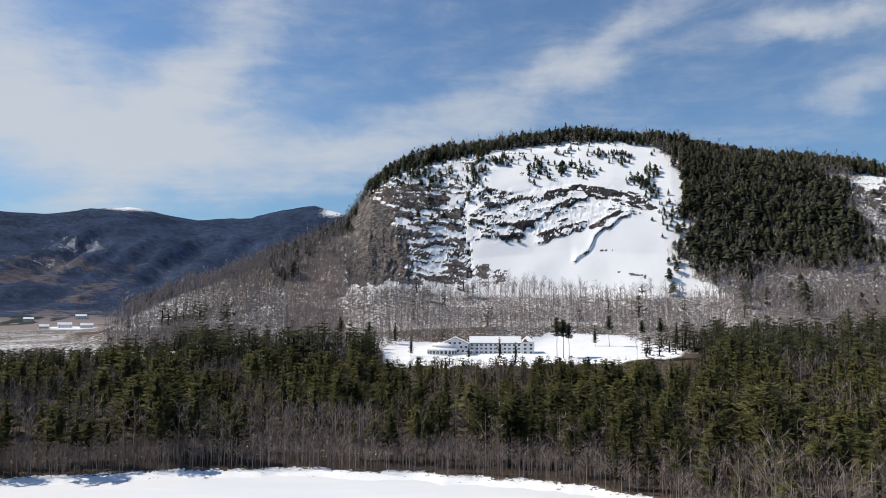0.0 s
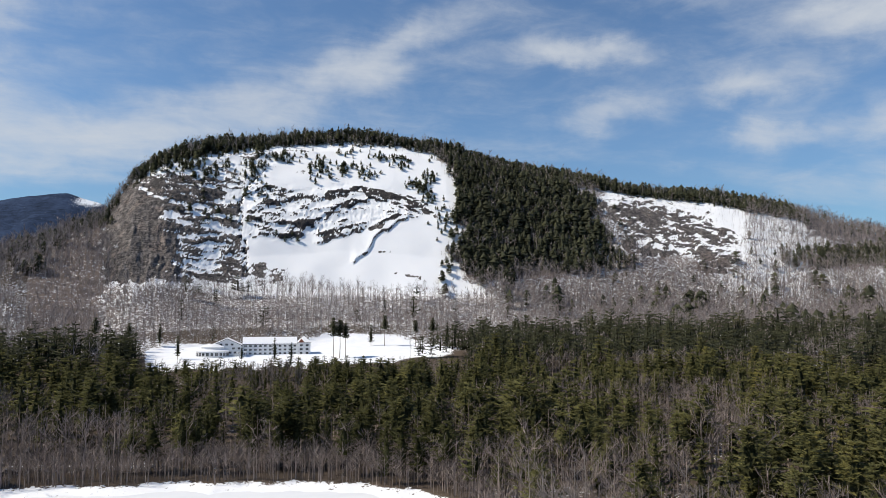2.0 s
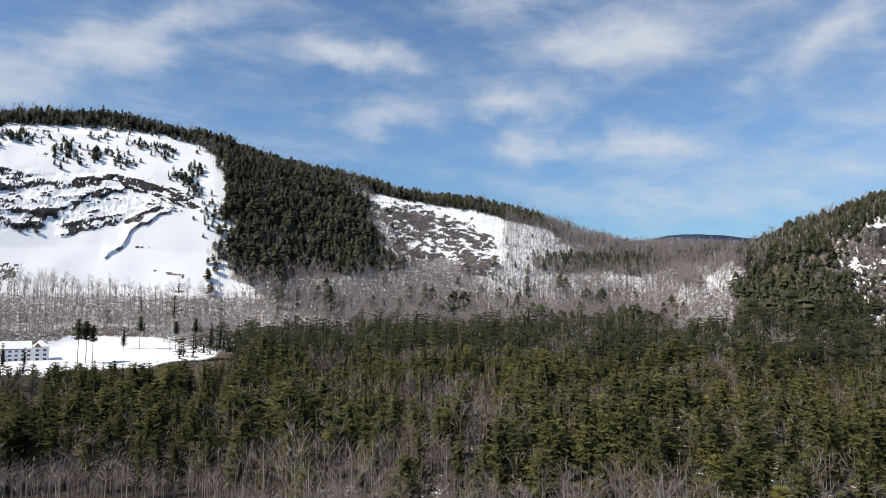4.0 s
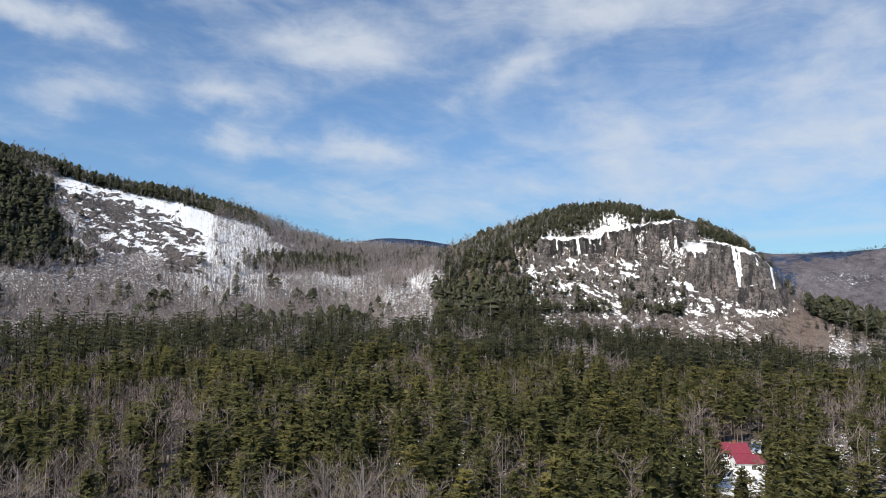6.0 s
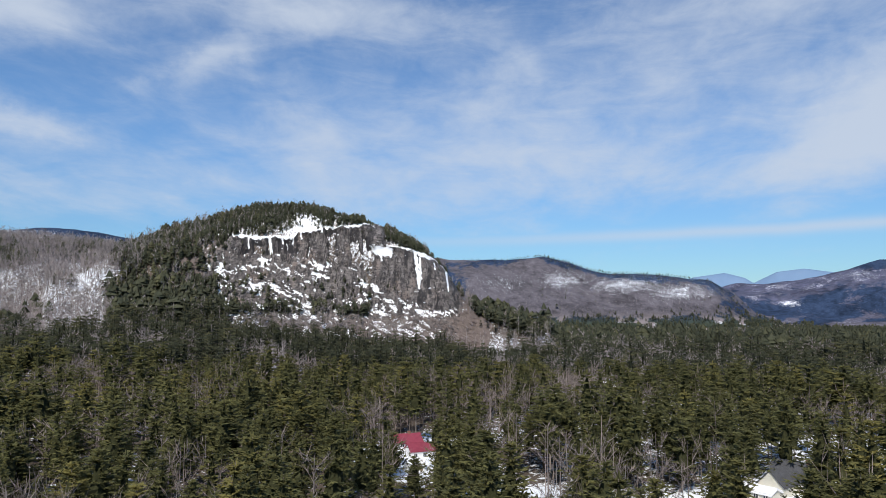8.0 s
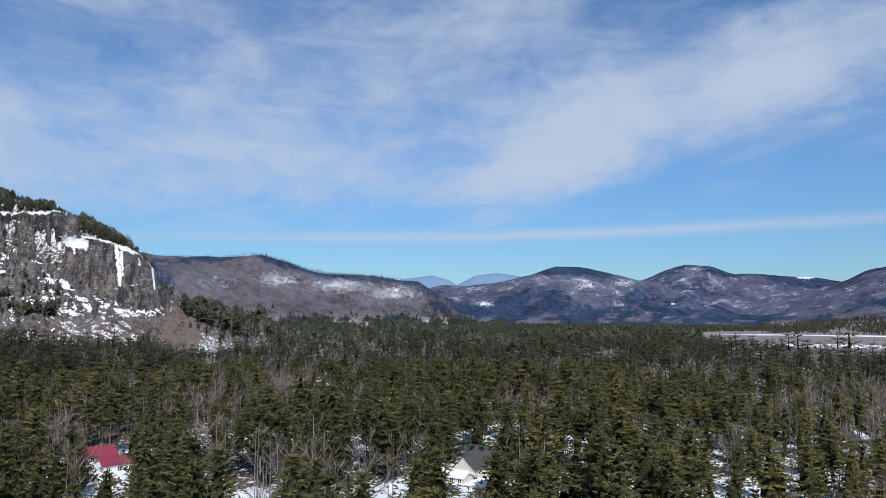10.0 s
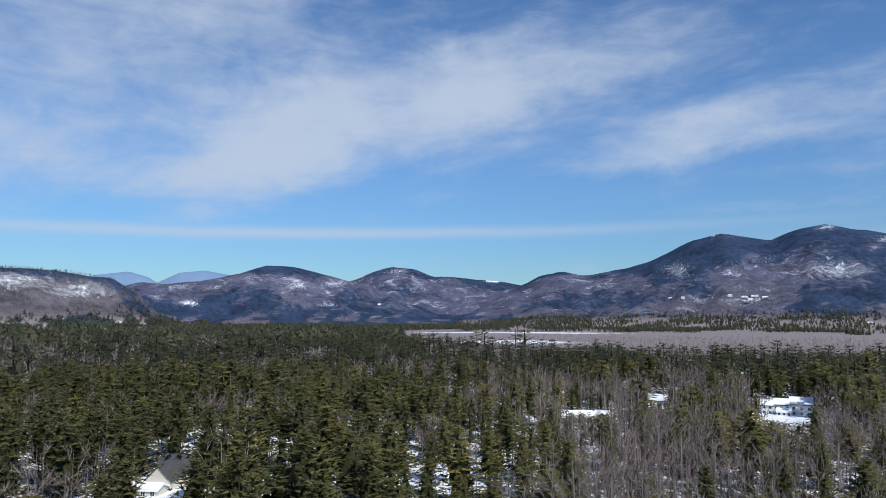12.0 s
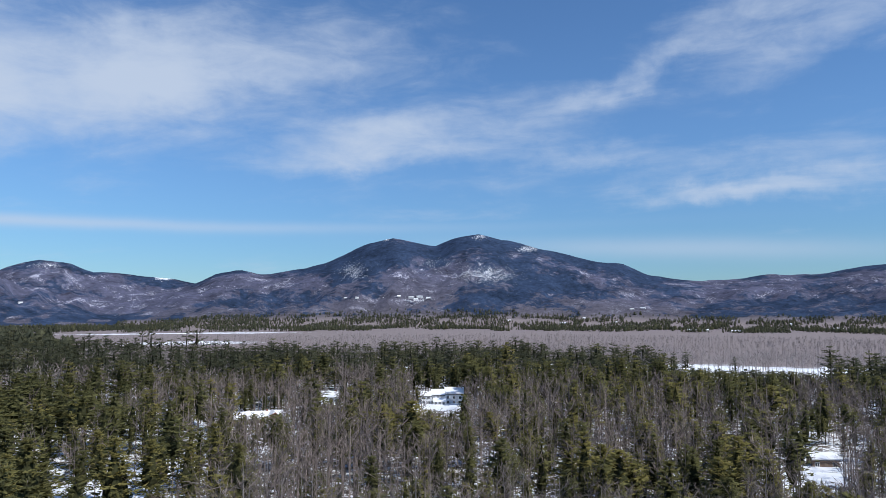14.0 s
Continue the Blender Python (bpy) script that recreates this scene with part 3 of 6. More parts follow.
def open_snow(az, r, h):
    x, y = polar(az, r)
    el = slope_el(az, r, h)
    out = np.zeros_like(az)
    for a, e, da, de, amount in OPEN:
        out = np.maximum(out, amount * bump(az, a, da) * bump(el, e, de))
    return np.maximum(out * ease(r, 1400, 1600), 0.95 * clearing(az, r) * ease(r, 600, 640) * (az > 60) * np.where(r > 900, ease(fbm(x / 45, y / 60, 33, 4), 0.49, 0.58), 1))


# open snow on the far mountains: azimuth, elevation, half sizes, amount
OPEN = [(-24.5, 7.7, 3.0, 0.25, 0.8), (-9.0, 8.0, 1.2, 0.4, 0.95), (-27.5, 4.6, 2.4, 0.35, 0.55), (-29.5, 3.4, 1.6, 0.5, 0.45), (-17, 2.9, 3.0, 0.2, 0.5), (-27.5, 5.2, 2.0, 0.12, 0.6)]
OPEN += [(53.5, 5.3, 5, 0.5, 0.62), (94.6, 2.6, 2.4, 0.9, 0.52), (99.5, 2.2, 3.8, 0.8, 0.54), (103.6, 1.6, 3.0, 0.8, 0.54), (90, 2.4, 3, 0.8, 0.36), (94.6, 4.1, 0.5, 0.12, 0.8), (110.2, 1.9, 0.8, 0.2, 0.65), (111.2, 0.7, 0.9, 0.22, 0.75), (119, 2.2, 1.6, 0.5, 0.55), (122.5, 2.4, 1.0, 0.3, 0.6), (127.4, 3.3, 1.2, 0.3, 0.55), (116, 2.6, 1.5, 0.5, 0.42), (121.5, 0.6, 1.5, 0.15, 0.6)]
OPEN += [(160.1, 6.2, 1.0, 0.25, 0.55), (164.0, 5.2, 1.2, 0.3, 0.6), (160.5, 3.1, 3.4, 0.9, 0.5), (149.8, 3.3, 1.6, 0.9, 0.48), (157, 4.0, 2.5, 0.5, 0.42), (152.3, 6.0, 0.7, 0.15, 0.7), (135.3, 2.6, 0.75, 0.17, 1.0), (155, 1.05, 2.0, 0.18, 0.55)]


def build_land():
    az = np.concatenate([np.arange(-90, -40, 2.5), np.arange(-40, 200, 0.5), np.arange(200, 270, 2.5)])
    r = np.concatenate([np.linspace(0, 150, 8), np.linspace(154, 310, 50), np.linspace(322, 1500, 80), np.geomspace(1525, 4880, 64)])
    A, R = np.meshgrid(az, r, indexing="ij")
    H = ground(A, R)
    for m, lo, hi in LEDGES:
        H = H - 7 * ledge_weight(m, A, R, lo, hi)
    pine, wood = cover(A, R, H)
    far = np.maximum(ease(R, 1050, 1500), ease(A, 112, 125) * ease(R, 660, 860))
    flats = (1 - ease(R, 2700, 3100)) * (1 - ease(H, 20, 60)) * ease(A, 112, 124)
    x, y = polar(A, R)
    # leaf litter and duff; shore and pine terms also carry painted tree shade
    litter = 0.12 + 0.14 * (1 - ease(A, 30, 38)) * ease(R, 300, 420) + 0.10 * (1 - ease(A, 25, 60)) * (1 - ease(R, 420, 500)) + (0.5 - 0.17 * ease(A, 84, 100)) * np.clip(1.45 * pine + np.maximum(0.75, 0.95 * (1 - ease(R, 540, 600))) * wood, 0, 1.35) + 0.34 * (R > lake_edge(A)) * (1 - ease(R - lake_edge(A), 8, 24)) * (1 - ease(A, 40, 70)) - 0.6 * clearing(A, R) + 0.35 * (fbm(x / 60, y / 60, 31) - 0.5)
    # near: where the far woods' painted blue haze gives way to brown
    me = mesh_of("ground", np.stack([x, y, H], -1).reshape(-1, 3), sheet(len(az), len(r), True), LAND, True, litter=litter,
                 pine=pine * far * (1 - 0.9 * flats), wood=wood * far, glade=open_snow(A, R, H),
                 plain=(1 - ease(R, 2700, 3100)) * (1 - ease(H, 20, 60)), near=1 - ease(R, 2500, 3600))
    ob = new("ground", me)
    tagged(ob, "snowy valley floor rising to wooded mountains all round", "ground", kind="structure")


def ledge_weight(m, az, r, lo, hi):
    ridge, foot = np.interp(az, m.ra, m.rr), np.interp(az, m.fa, m.fr)
    t = (r - foot) / (ridge - foot)
    return ease(az, lo, lo + 1.5) * (1 - ease(az, hi - 1.5, hi)) * ease(t, 0.14, 0.24) * (1 - ease(t, 1.02, 1.1))


LEDGES = [(white_ledge, -13, 46), (cathedral, 63, 89)]


def build_ledge(name, m, lo, hi, az, t, label, paint):
    """A rock face: a fine sheet over the land with ledges, cracks and the snow that lies on it."""
    A, T = np.meshgrid(az, t, indexing="ij")
    ridge, foot = np.interp(A, m.ra, m.rr), np.interp(A, m.fa, m.fr)
    R = foot + T * (ridge - foot)
    H = ground(A, R)
    w = ledge_weight(m, A, R, lo, hi)
    x, y = polar(A, R)
    out, snow, litter, shade_stain = paint(A, slope_el(A, R, H))
    nx, ny = polar(A, -1.0)
    x, y, H = x + nx * out * w, y + ny * out * w, H + 0.35 * out * w - 1.5 * (1 - ease(w, 0, 0.3))
    me = mesh_of(name, np.stack([x, y, H], -1).reshape(-1, 3), sheet(len(az), len(t)), LEDGE, True, snow=snow, litter=litter, shade_stain=shade_stain)
    tagged(new(name, me), label, "cliff", kind="structure")


def ledge_line(az, el, pts, width, wob=0.5, seed=70):
    """Height above a ledge's lip in degrees, and where its rock shows below the lip."""
    pa, pe = np.array(pts).T
    dv = el - np.interp(az, pa, pe) - wob * (fbm(az * 1.1, el * 0.6, seed, 4, 0.6) - 0.5)
    along = ease(az, pa[0] - 0.4, pa[0] + 0.2) * (1 - ease(az, pa[-1] - 0.2, pa[-1] + 0.4))
    w = width * (0.25 + 1.5 * vnoise(az * 1.7, az * 0 + seed, seed))
    rock = along * ease(dv, -w, -w * 0.7) * (1 - ease(dv, -0.02, 0.06))
    push = along * ease(dv, -w, 0) * np.exp(-np.maximum(dv, 0) / 0.8)
    return rock, push


WHITE_LINES = [([(2.2, 9.3), (4.0, 10.2), (5.4, 9.5), (8.0, 9.4), (11.4, 10.2), (13.4, 9.7), (15.7, 9.1), (17.6, 7.9)], 0.5),
               ([(2.5, 8.2), (4.4, 8.7), (6.5, 9.3)], 0.45), ([(5.4, 7.0), (8.0, 7.6), (9.3, 8.5), (10.6, 9.2)], 0.35),
               ([(6.5, 7.1), (8.5, 6.6), (10.3, 6.8), (11.9, 6.9), (13.1, 7.4), (14.4, 8.0)], 0.6), ([(7.7, 5.4), (9.6, 6.3), (11.4, 7.0)], 0.3),
               ([(10.7, 3.9), (11.6, 4.9), (12.5, 6.1), (13.6, 7.0), (15.2, 7.8)], 0.22), ([(2.8, 7.4), (4.4, 6.9), (5.9, 7.1)], 0.5),
               ([(10.0, 8.7), (12.2, 9.3), (14.4, 8.8), (16.0, 8.2)], 0.22), ([(3.2, 6.3), (5.0, 6.0), (6.6, 6.5)], 0.3)]


def broken(az, along, share, seed, sx=0.7, sy=3.6):
    """Rock that shows in long ragged layers: along is the height over the layers' dip, share how much of the face is bare."""
    az, along = az + 0.5 * (fbm(az * 2.3, along * 2.3, seed + 30, 3) - 0.5), along + 0.30 * (fbm(az * 2.9, along * 1.7, seed + 40, 4, 0.6) - 0.5)
    n = fbm(az * sx + 0.6 * fbm(az * 1.3, along * 1.3, seed + 20, 3), along * sy, seed, 6, 0.74)
    share = np.clip(share, 0.004, 0.996)
    limit = 0.5 + 0.072 * np.log((1 - share) / share)
    return ease(n, limit - 0.04, limit + 0.04), n


def paint_white(az0, el0):
    """Overlapping slabs and ledges, one smooth snowfield, steep grey rock at the nose, and a second crag beyond the pines."""
    wx, wy = 1.6 * (fbm(az0 * 0.7, el0 * 0.7, 38, 5, 0.6) - 0.5), 1.2 * (fbm(az0 * 0.7, el0 * 0.7, 39, 5, 0.6) - 0.5)
    az, el = az0 + wx, el0 + wy
    n = fbm(az * 2.2, el * 3.2, 42, 5, 0.62)
    fine = fbm(az * 6.0, el * 6.0, 44, 4, 0.6)
    upper = ease(el0, 7.6, 9.4)
    dip = (1 - upper) * 0.27 * np.clip(az0 - 6, 0, 12) - upper * 0.016 * np.clip(az0 - 9, 0, 10) ** 2 - 0.07 * np.clip(az0, -9, 2)
    # how much rock is bare
    share = 0.004 + 0.05 * ease(el, 10.2, 11) * (1 - ease(az, 9, 14))
    face = ease(az, -8.4, -7.6) * (1 - ease(az - np.interp(el, [2, 4, 6, 8, 9.5, 10.5], [-2.2, -2.6, -3.0, -4.4, -5.6, -6.4]) + 3.0 * (n - 0.5), -0.6, 0.8)) * ease(el, 1.9, 2.5) * (1 - ease(el, 9.8, 10.4))
    ga = np.interp(el0, [4.5, 8.0, 9.5, 10.8, 11.8, 12.9], [2.2, 1.7, 2.0, 3.0, 4.1, 5.5])
    left = (1 - ease(az0 - ga + 3.0 * (n - 0.5), -0.5, 0.4)) * ease(az, -8, -7)
    share = np.maximum(share, left * ease(el, 5.6, 6.4) * (1 - ease(el, 10.0, 10.9)) * 0.62)
    share = np.maximum(share, left * ease(el, 2.0, 2.6) * (1 - ease(el, 5.6, 6.4)) * 0.60)
    share = np.maximum(share, left * ease(el, 10.0, 10.9) * 0.2)
    share = np.maximum(share, 0.965 * face)
    low = np.interp(az0, [2, 5, 8, 10, 12, 14, 17], [5.2, 6.0, 5.9, 6.1, 6.9, 7.6, 8.0])
    high = np.interp(az0, [2, 6, 10, 14, 18], [9.5, 9.9, 10.1, 9.9, 9.0])
    zone = ease(az0, 1.6, 2.6) * (1 - ease(az, 16.5, 18.2)) * ease(el, low - 0.3, low + 0.4) * (1 - ease(el, high - 0.3, high + 0.4))
    share = np.maximum(share, zone * np.interp(az0, [2, 6, 9, 16, 18], [0.40, 0.32, 0.18, 0.15, 0.08]))
    share = share * (1 - 0.93 * bump(az, 1.0, 0.9) * bump(el, 8.8, 0.8)) * (1 - 0.8 * bump(az, -1.6, 1.4) * bump(el, 3.9, 0.5)) * (1 - 0.6 * bump(az, 6.5, 1.4) * bump(el, 8.1, 0.25))
    for a, e, wa, we, k in ((3.3, 3.1, 0.7, 0.8, 1.1), (1.0, 4.0, 0.7, 1.1, 0.95), (15.6, 2.9, 0.75, 0.13, 1.0), (14.2, 3.1, 0.25, 0.2, 0.8), (13.6, 5.0, 0.8, 0.08, 0.8), (4.7, 2.7, 0.5, 0.5, 0.6), (6.2, 3.3, 0.3, 0.2, 0.6), (-1.2, 2.6, 1.2, 0.3, 0.6)):
        share = np.maximum(share, k * bump(az, a, wa) * bump(el, e, we))
    share = np.maximum(share, 0.24 * (1 - ease(az, -8.6, -8.0)))
    # second crag
    top = np.interp(az0, [30.5, 32, 34, 38.5, 41], [9.3, 9.2, 8.8, 7.5, 6.0])
    foot = np.interp(az0, [31, 33, 37.5, 39, 41], [5.6, 4.5, 4.3, 3.2, 3.0])
    side = 31.0 + 0.5 * np.clip(8.6 - el, 0, 9)
    crag = ease(az - side, -0.5, 0.4) * (1 - ease(az, 40.4, 41.4)) * (1 - ease(el, top - 0.1, top + 0.15)) * ease(el, foot - 0.2, foot + 0.3)
    cap = ease(az, 30.6, 32) * (1 - ease(az, 39, 40.5)) * ease(el, top - 0.1, top + 0.1) * (1 - ease(el, top + 0.55, top + 0.8))
    dark_band = bump(az, 34.3, 2.0) * bump(el, np.interp(az0, [32, 38], [7.9, 7.2]), 0.7)
    crag_share = crag * (0.70 + 0.9 * (fbm(az0 * 0.7, el0 * 1.1, 89, 3) - 0.5) + 0.25 * dark_band - 0.12 * ease(az, 36, 40) - 0.2 * bump(az, 36.5, 1.6) * bump(el, 5.5, 0.5))
    crag_share = np.maximum(crag_share, 0.9 * bump(az, 36.0, 2.2) * bump(el, 4.5, 0.25))
    crag_share = np.maximum(np.maximum(crag_share, 0.85 * bump(az, 39.6, 1.1) * bump(el, 3.5, 0.4)), 0.12 * cap)
    east = ease(az0, 28, 29)
    dip = dip * (1 - east) - east * 0.13 * (az0 - 34)
    share = share * (1 - east) + east * (crag_share + 0.02)
    rock, layers = broken(az0, el0 - dip, share, 43)
    rock_e, layers_e = broken(az0, el0 - dip, share, 88, 1.7, 5.5)
    rock, layers = rock * (1 - east) + rock_e * east, layers * (1 - east) + layers_e * east
    # the longest ledges
    push = np.zeros_like(az)
    for i, (pts, width) in enumerate(WHITE_LINES):
        a, b = ledge_line(az0, el0, pts, width, 0.7, 70 + i)
        rock, push = np.maximum(rock, a * ease(layers + 0.5 * (fine - 0.5), 0.38, 0.46)), np.maximum(push, b)
    gully = (1 - ease(np.abs(az0 - ga - 0.9 * (n - 0.5)), 0.03, 0.15)) * ease(el0, 2.2, 2.8) * (1 - ease(el0, 10.8, 11.6)) * ease(fine, 0.42, 0.52)
    rock = np.maximum(rock, gully)
    rough = np.clip(zone + left * ease(el, 2, 2.6) + crag, 0, 1)
    out = 2.6 * push + 7 * (layers - 0.5) * rough * (1 - 0.7 * face) + 1.2 * (n - 0.5) * np.clip(rough + 0.06, 0, 1) - 3 * gully
    out += face * (9 * (fbm(az * 1.6, el * 0.35 + 0.15 * az, 49, 5, 0.6) - 0.5) + 2.5 * (fine - 0.5)) + 5 * (fbm(az0 * 0.25, el0 * 0.3, 36, 2) - 0.5)
    pines_edge = az0 - slab_edge(el0)
    woods = ease(pines_edge + 0.5 * wx, -0.2, 0.8) * (1 - crag) * (1 - ease(az, 26, 34) * 0.5)
    # fallen leaves; heavier among the pines, for duff and their painted shade
    litter = np.maximum.reduce([(0.5 + 0.35 * ease(pines_edge, 0, 1) * (1 - ease(az0, 27, 30)) * ease(el0, 2.4, 3.2)) * woods, 0.54 * (1 - ease(el0 - 0.7 * (1 - ease(az0, -3, 1)), 0.9, 1.9)), 0.68 * (1 - ease(az, -8.2, -7.5)),
                                0.5 * face * (1 - ease(el, 2.4, 3.4)), 0.56 * ease(az0, 21, 23) * (1 - ease(az0 - 0.6 * (4 - el0), 38, 44)) * (1 - crag) * (1 - cap)]) - 0.3 * bump(az0, 43, 2.5) + 0.04
    # shade painted under ledges, in broken rock and the gully; streaks on the nose
    shade_stain = 0.85 * np.clip(rock * (zone + push), 0, 1) * (1 - 0.6 * left) + left * (1 - face) * (0.25 + 0.5 * ease(n, 0.48, 0.58)) + 0.35 * face * ease(fbm(az * 2.4, el * 0.4, 47, 4, 0.6), 0.53, 0.62) + gully + 0.3 * crag * ease(n, 0.5, 0.6)
    return out, 0.95 - 0.95 * rock, litter * (1 - 0.8 * rock * (az0 > -7.6) * (1 - east)), shade_stain


def paint_cathedral(az0, el0):
    """A dark wall with icefalls, columns of granite, a cleft, a pillar, and a tall smooth face above talus; a stepped slope beside it."""
    az = az0 + 0.7 * (fbm(az0 * 0.9, el0 * 0.9, 57, 5, 0.6) - 0.5)
    el = el0 + 0.5 * (fbm(az0 * 0.9, el0 * 0.9, 58, 5, 0.6) - 0.5)
    n = fbm(az * 2.2, el * 3.4, 52, 5, 0.62)
    fine = fbm(az * 6, el * 6, 54, 4, 0.6)
    cols = fbm(az * 2.6 + 0.8 * n, el * 0.3, 53, 4, 0.62)
    top = np.interp(az, [67.6, 68, 72.9, 73.2, 76, 78.2, 80.1, 80.3, 82.1, 84.1, 85.4, 86.4], [5.7, 5.9, 6.0, 6.5, 6.8, 7.1, 7.1, 5.3, 5.1, 4.4, 3.0, 1.2])
    bot = np.interp(az, [68, 73.1, 73.4, 78.3, 79.1, 81.1, 83.8, 86.4], [4.6, 4.6, 4.3, 3.7, 3.0, 1.4, 0.2, 0.2]) + 0.9 * (n - 0.5)
    wall = ease(el, bot - 0.2, bot + 0.2) * (1 - ease(el + 0.3 * (fine - 0.5), top - 0.06, top + 0.06)) * ease(az, 67.6, 68.2) * (1 - ease(az, 86.2, 86.8))
    slabs = ease(bump(az - 0.35 * (1.6 - el), 76.7, 1.5) * bump(el, 1.7, 0.75) + 0.5 * (n - 0.5), 0.38, 0.5)
    # the stepped slope: snow on the treads, rock on the risers
    tread = fbm(az0 * 1.1, el0 * 2.6 + 0.8 * n, 55, 5, 0.62)
    bare, layers = broken(az0, el0 + 0.45 * (az0 - 72), 0.77 + 0.9 * (fbm(az0 * 0.8, el0 * 1.0, 90, 3) - 0.5) - 0.15 * bump(az, 71, 2) * bump(el, 4.0, 1.0) - 0.12 * bump(az, 76.5, 1.2) * bump(el, 3.6, 0.5), 85, 1.9, 4.5)
    snow = 0.9 - 0.9 * bare
    chips = fbm(az0 * 2.2, el0 * 6.5, 56, 4, 0.6)
    face = np.clip(0.02 + 2.0 * (chips - 0.56), 0, 0.5)
    snow = snow * (1 - slabs) + slabs * np.clip(0.1 + 1.2 * (chips - 0.5), 0.05, 0.5)
    snow = snow * (1 - wall) + wall * face
    # summit and apron snow, and the white lip along the walls
    over = ease(el, top + 0.02, top + 0.15) * ease(az, 66.5, 68)
    snow = np.maximum(snow, over * (0.45 + 1.2 * (tread - 0.45) + 0.4 * bump(az, 73.5, 1.2)))
    lip = bump(el, top + 0.05 + 0.15 * (n - 0.5), 0.10 + 0.12 * fine) * ease(az, 67.8, 68.4) * (1 - ease(az, 85, 86))
    apron = bump(az, 79.9, 0.9) * bump(el, 4.95 - 0.12 * (az - 79.9), 0.34) + 0.9 * bump(az, 83.4, 0.9) * bump(el, 4.55 - 0.3 * (az - 83.4), 0.22)
    ice = np.zeros_like(az)
    for a, hi, lo, wd in ((82.6, 5.2, 1.7, 0.17), (82.95, 4.4, 2.4, 0.09), (78.9, 5.0, 4.3, 0.16), (80.6, 5.0, 4.2, 0.12), (79.8, 4.8, 4.0, 0.09), (69.2, 6.0, 4.9, 0.10), (70.9, 6.0, 4.5, 0.13),
                          (71.9, 6.0, 5.3, 0.08), (72.7, 6.1, 5.2, 0.07), (73.3, 6.5, 5.6, 0.08), (85.2, 3.2, 1.5, 0.09), (84.2, 4.0, 3.2, 0.08), (75.0, 6.7, 6.2, 0.06)):
        ice = np.maximum(ice, (1 - ease(np.abs(az0 - a - 0.25 * (n - 0.5) - 0.12 * (hi - el)), wd * 0.5, wd)) * ease(el, lo, lo + 0.4) * (1 - ease(el, hi, hi + 0.1)))
    snow = np.maximum.reduce([snow, lip, np.clip(1.3 * apron + 0.5 * (n - 0.5), 0, 0.95), ice])
    notch = bump(az0, 78.55 + 0.13 * (5 - el0), 0.15) * ease(el0, 2.2, 2.8) * (1 - ease(el0, 6.6, 7.1))
    snow = snow * (1 - notch)
    column = np.floor(cols * 9) / 9
    broad = ease(az, 78.8, 79.3)
    out = 20 * (0.5 * column + 0.5 * cols - 0.5) * wall * (1 - 0.6 * broad) + 3 * (n - 0.5) + 8 * (layers - 0.5) * (1 - wall) + 4 * ease(el, top - 0.4, top) * wall - 9 * notch
    out += 6 * bump(az, 79.3, 0.8) * ease(el, 5, 5.4) * wall
    dark = ease(cols, 0.52, 0.44)
    # shade painted between columns and in the cleft, plus streaks on the walls
    shade_stain = wall * (0.75 * dark * (1 - 0.4 * broad) + 0.45 * (1 - ease(az, 72.8, 73.6)) + 0.5 * broad * ease(fbm(az * 2.4, el * 0.25, 61, 4, 0.6), 0.54, 0.62)) + notch + 0.25 * ease(fine, 0.55, 0.65)
    talus = ease(az, 78.5, 79.5) * (1 - ease(el, bot - 0.2, bot))
    litter = 0.5 * (1 - ease(az, 65, 67.5)) + 0.16 + 0.3 * (1 - ease(el, -0.8, 0.6)) + 0.06 * talus + 0.6 * ease(az, 85.8, 87) + 0.34 * over * (1 - 0.9 * bump(az, 73.6, 1.1) * bump(el, 7.1, 0.8))
    return out, snow, litter, shade_stain


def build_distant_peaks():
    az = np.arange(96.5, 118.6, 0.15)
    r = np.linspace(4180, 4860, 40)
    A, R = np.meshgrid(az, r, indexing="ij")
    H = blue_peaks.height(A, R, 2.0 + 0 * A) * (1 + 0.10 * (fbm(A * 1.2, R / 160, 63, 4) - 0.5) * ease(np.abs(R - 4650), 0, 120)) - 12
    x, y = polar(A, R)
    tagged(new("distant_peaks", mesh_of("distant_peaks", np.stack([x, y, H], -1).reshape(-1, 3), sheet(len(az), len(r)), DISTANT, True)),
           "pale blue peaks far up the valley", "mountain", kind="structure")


build_land()
build_distant_peaks()
build_ledge("white_ledge", white_ledge, -13, 46, np.concatenate([np.arange(-13, -9, 0.2), np.arange(-9, 21, 0.07), np.arange(21, 30, 0.2), np.arange(30, 42, 0.08), np.arange(42, 46.05, 0.2)]), np.linspace(0.12, 1.12, 220), "broad granite slab mountain face half covered in snow", paint_white)
build_ledge("cathedral_ledge", cathedral, 63, 89, np.concatenate([np.arange(63, 67, 0.2), np.arange(67, 89.02, 0.07)]), np.concatenate([np.linspace(0.12, 0.36, 36), np.linspace(0.365, 0.62, 120), np.linspace(0.63, 1.12, 44)]), "steep granite cliff with snow on its ledges", paint_cathedral)


def build_lake():
    az = np.arange(-90, 270, 1.0)
    f = np.linspace(0, 1, 24)
    A, Fq = np.meshgrid(az, f, indexing="ij")
    x, y = polar(A, Fq * (lake_edge(A) + 5))
    z = 0.15 * (fbm(x / 30, y / 30, 61) - 0.5) - 0.3 * ease(Fq, 0.96, 1.0)
    tagged(new("lake", mesh_of("lake", np.stack([x, y, z], -1).reshape(-1, 3), sheet(len(az), len(f), True), ICE, True)),
           "frozen lake under smooth white snow", "lake", kind="structure")


build_lake()


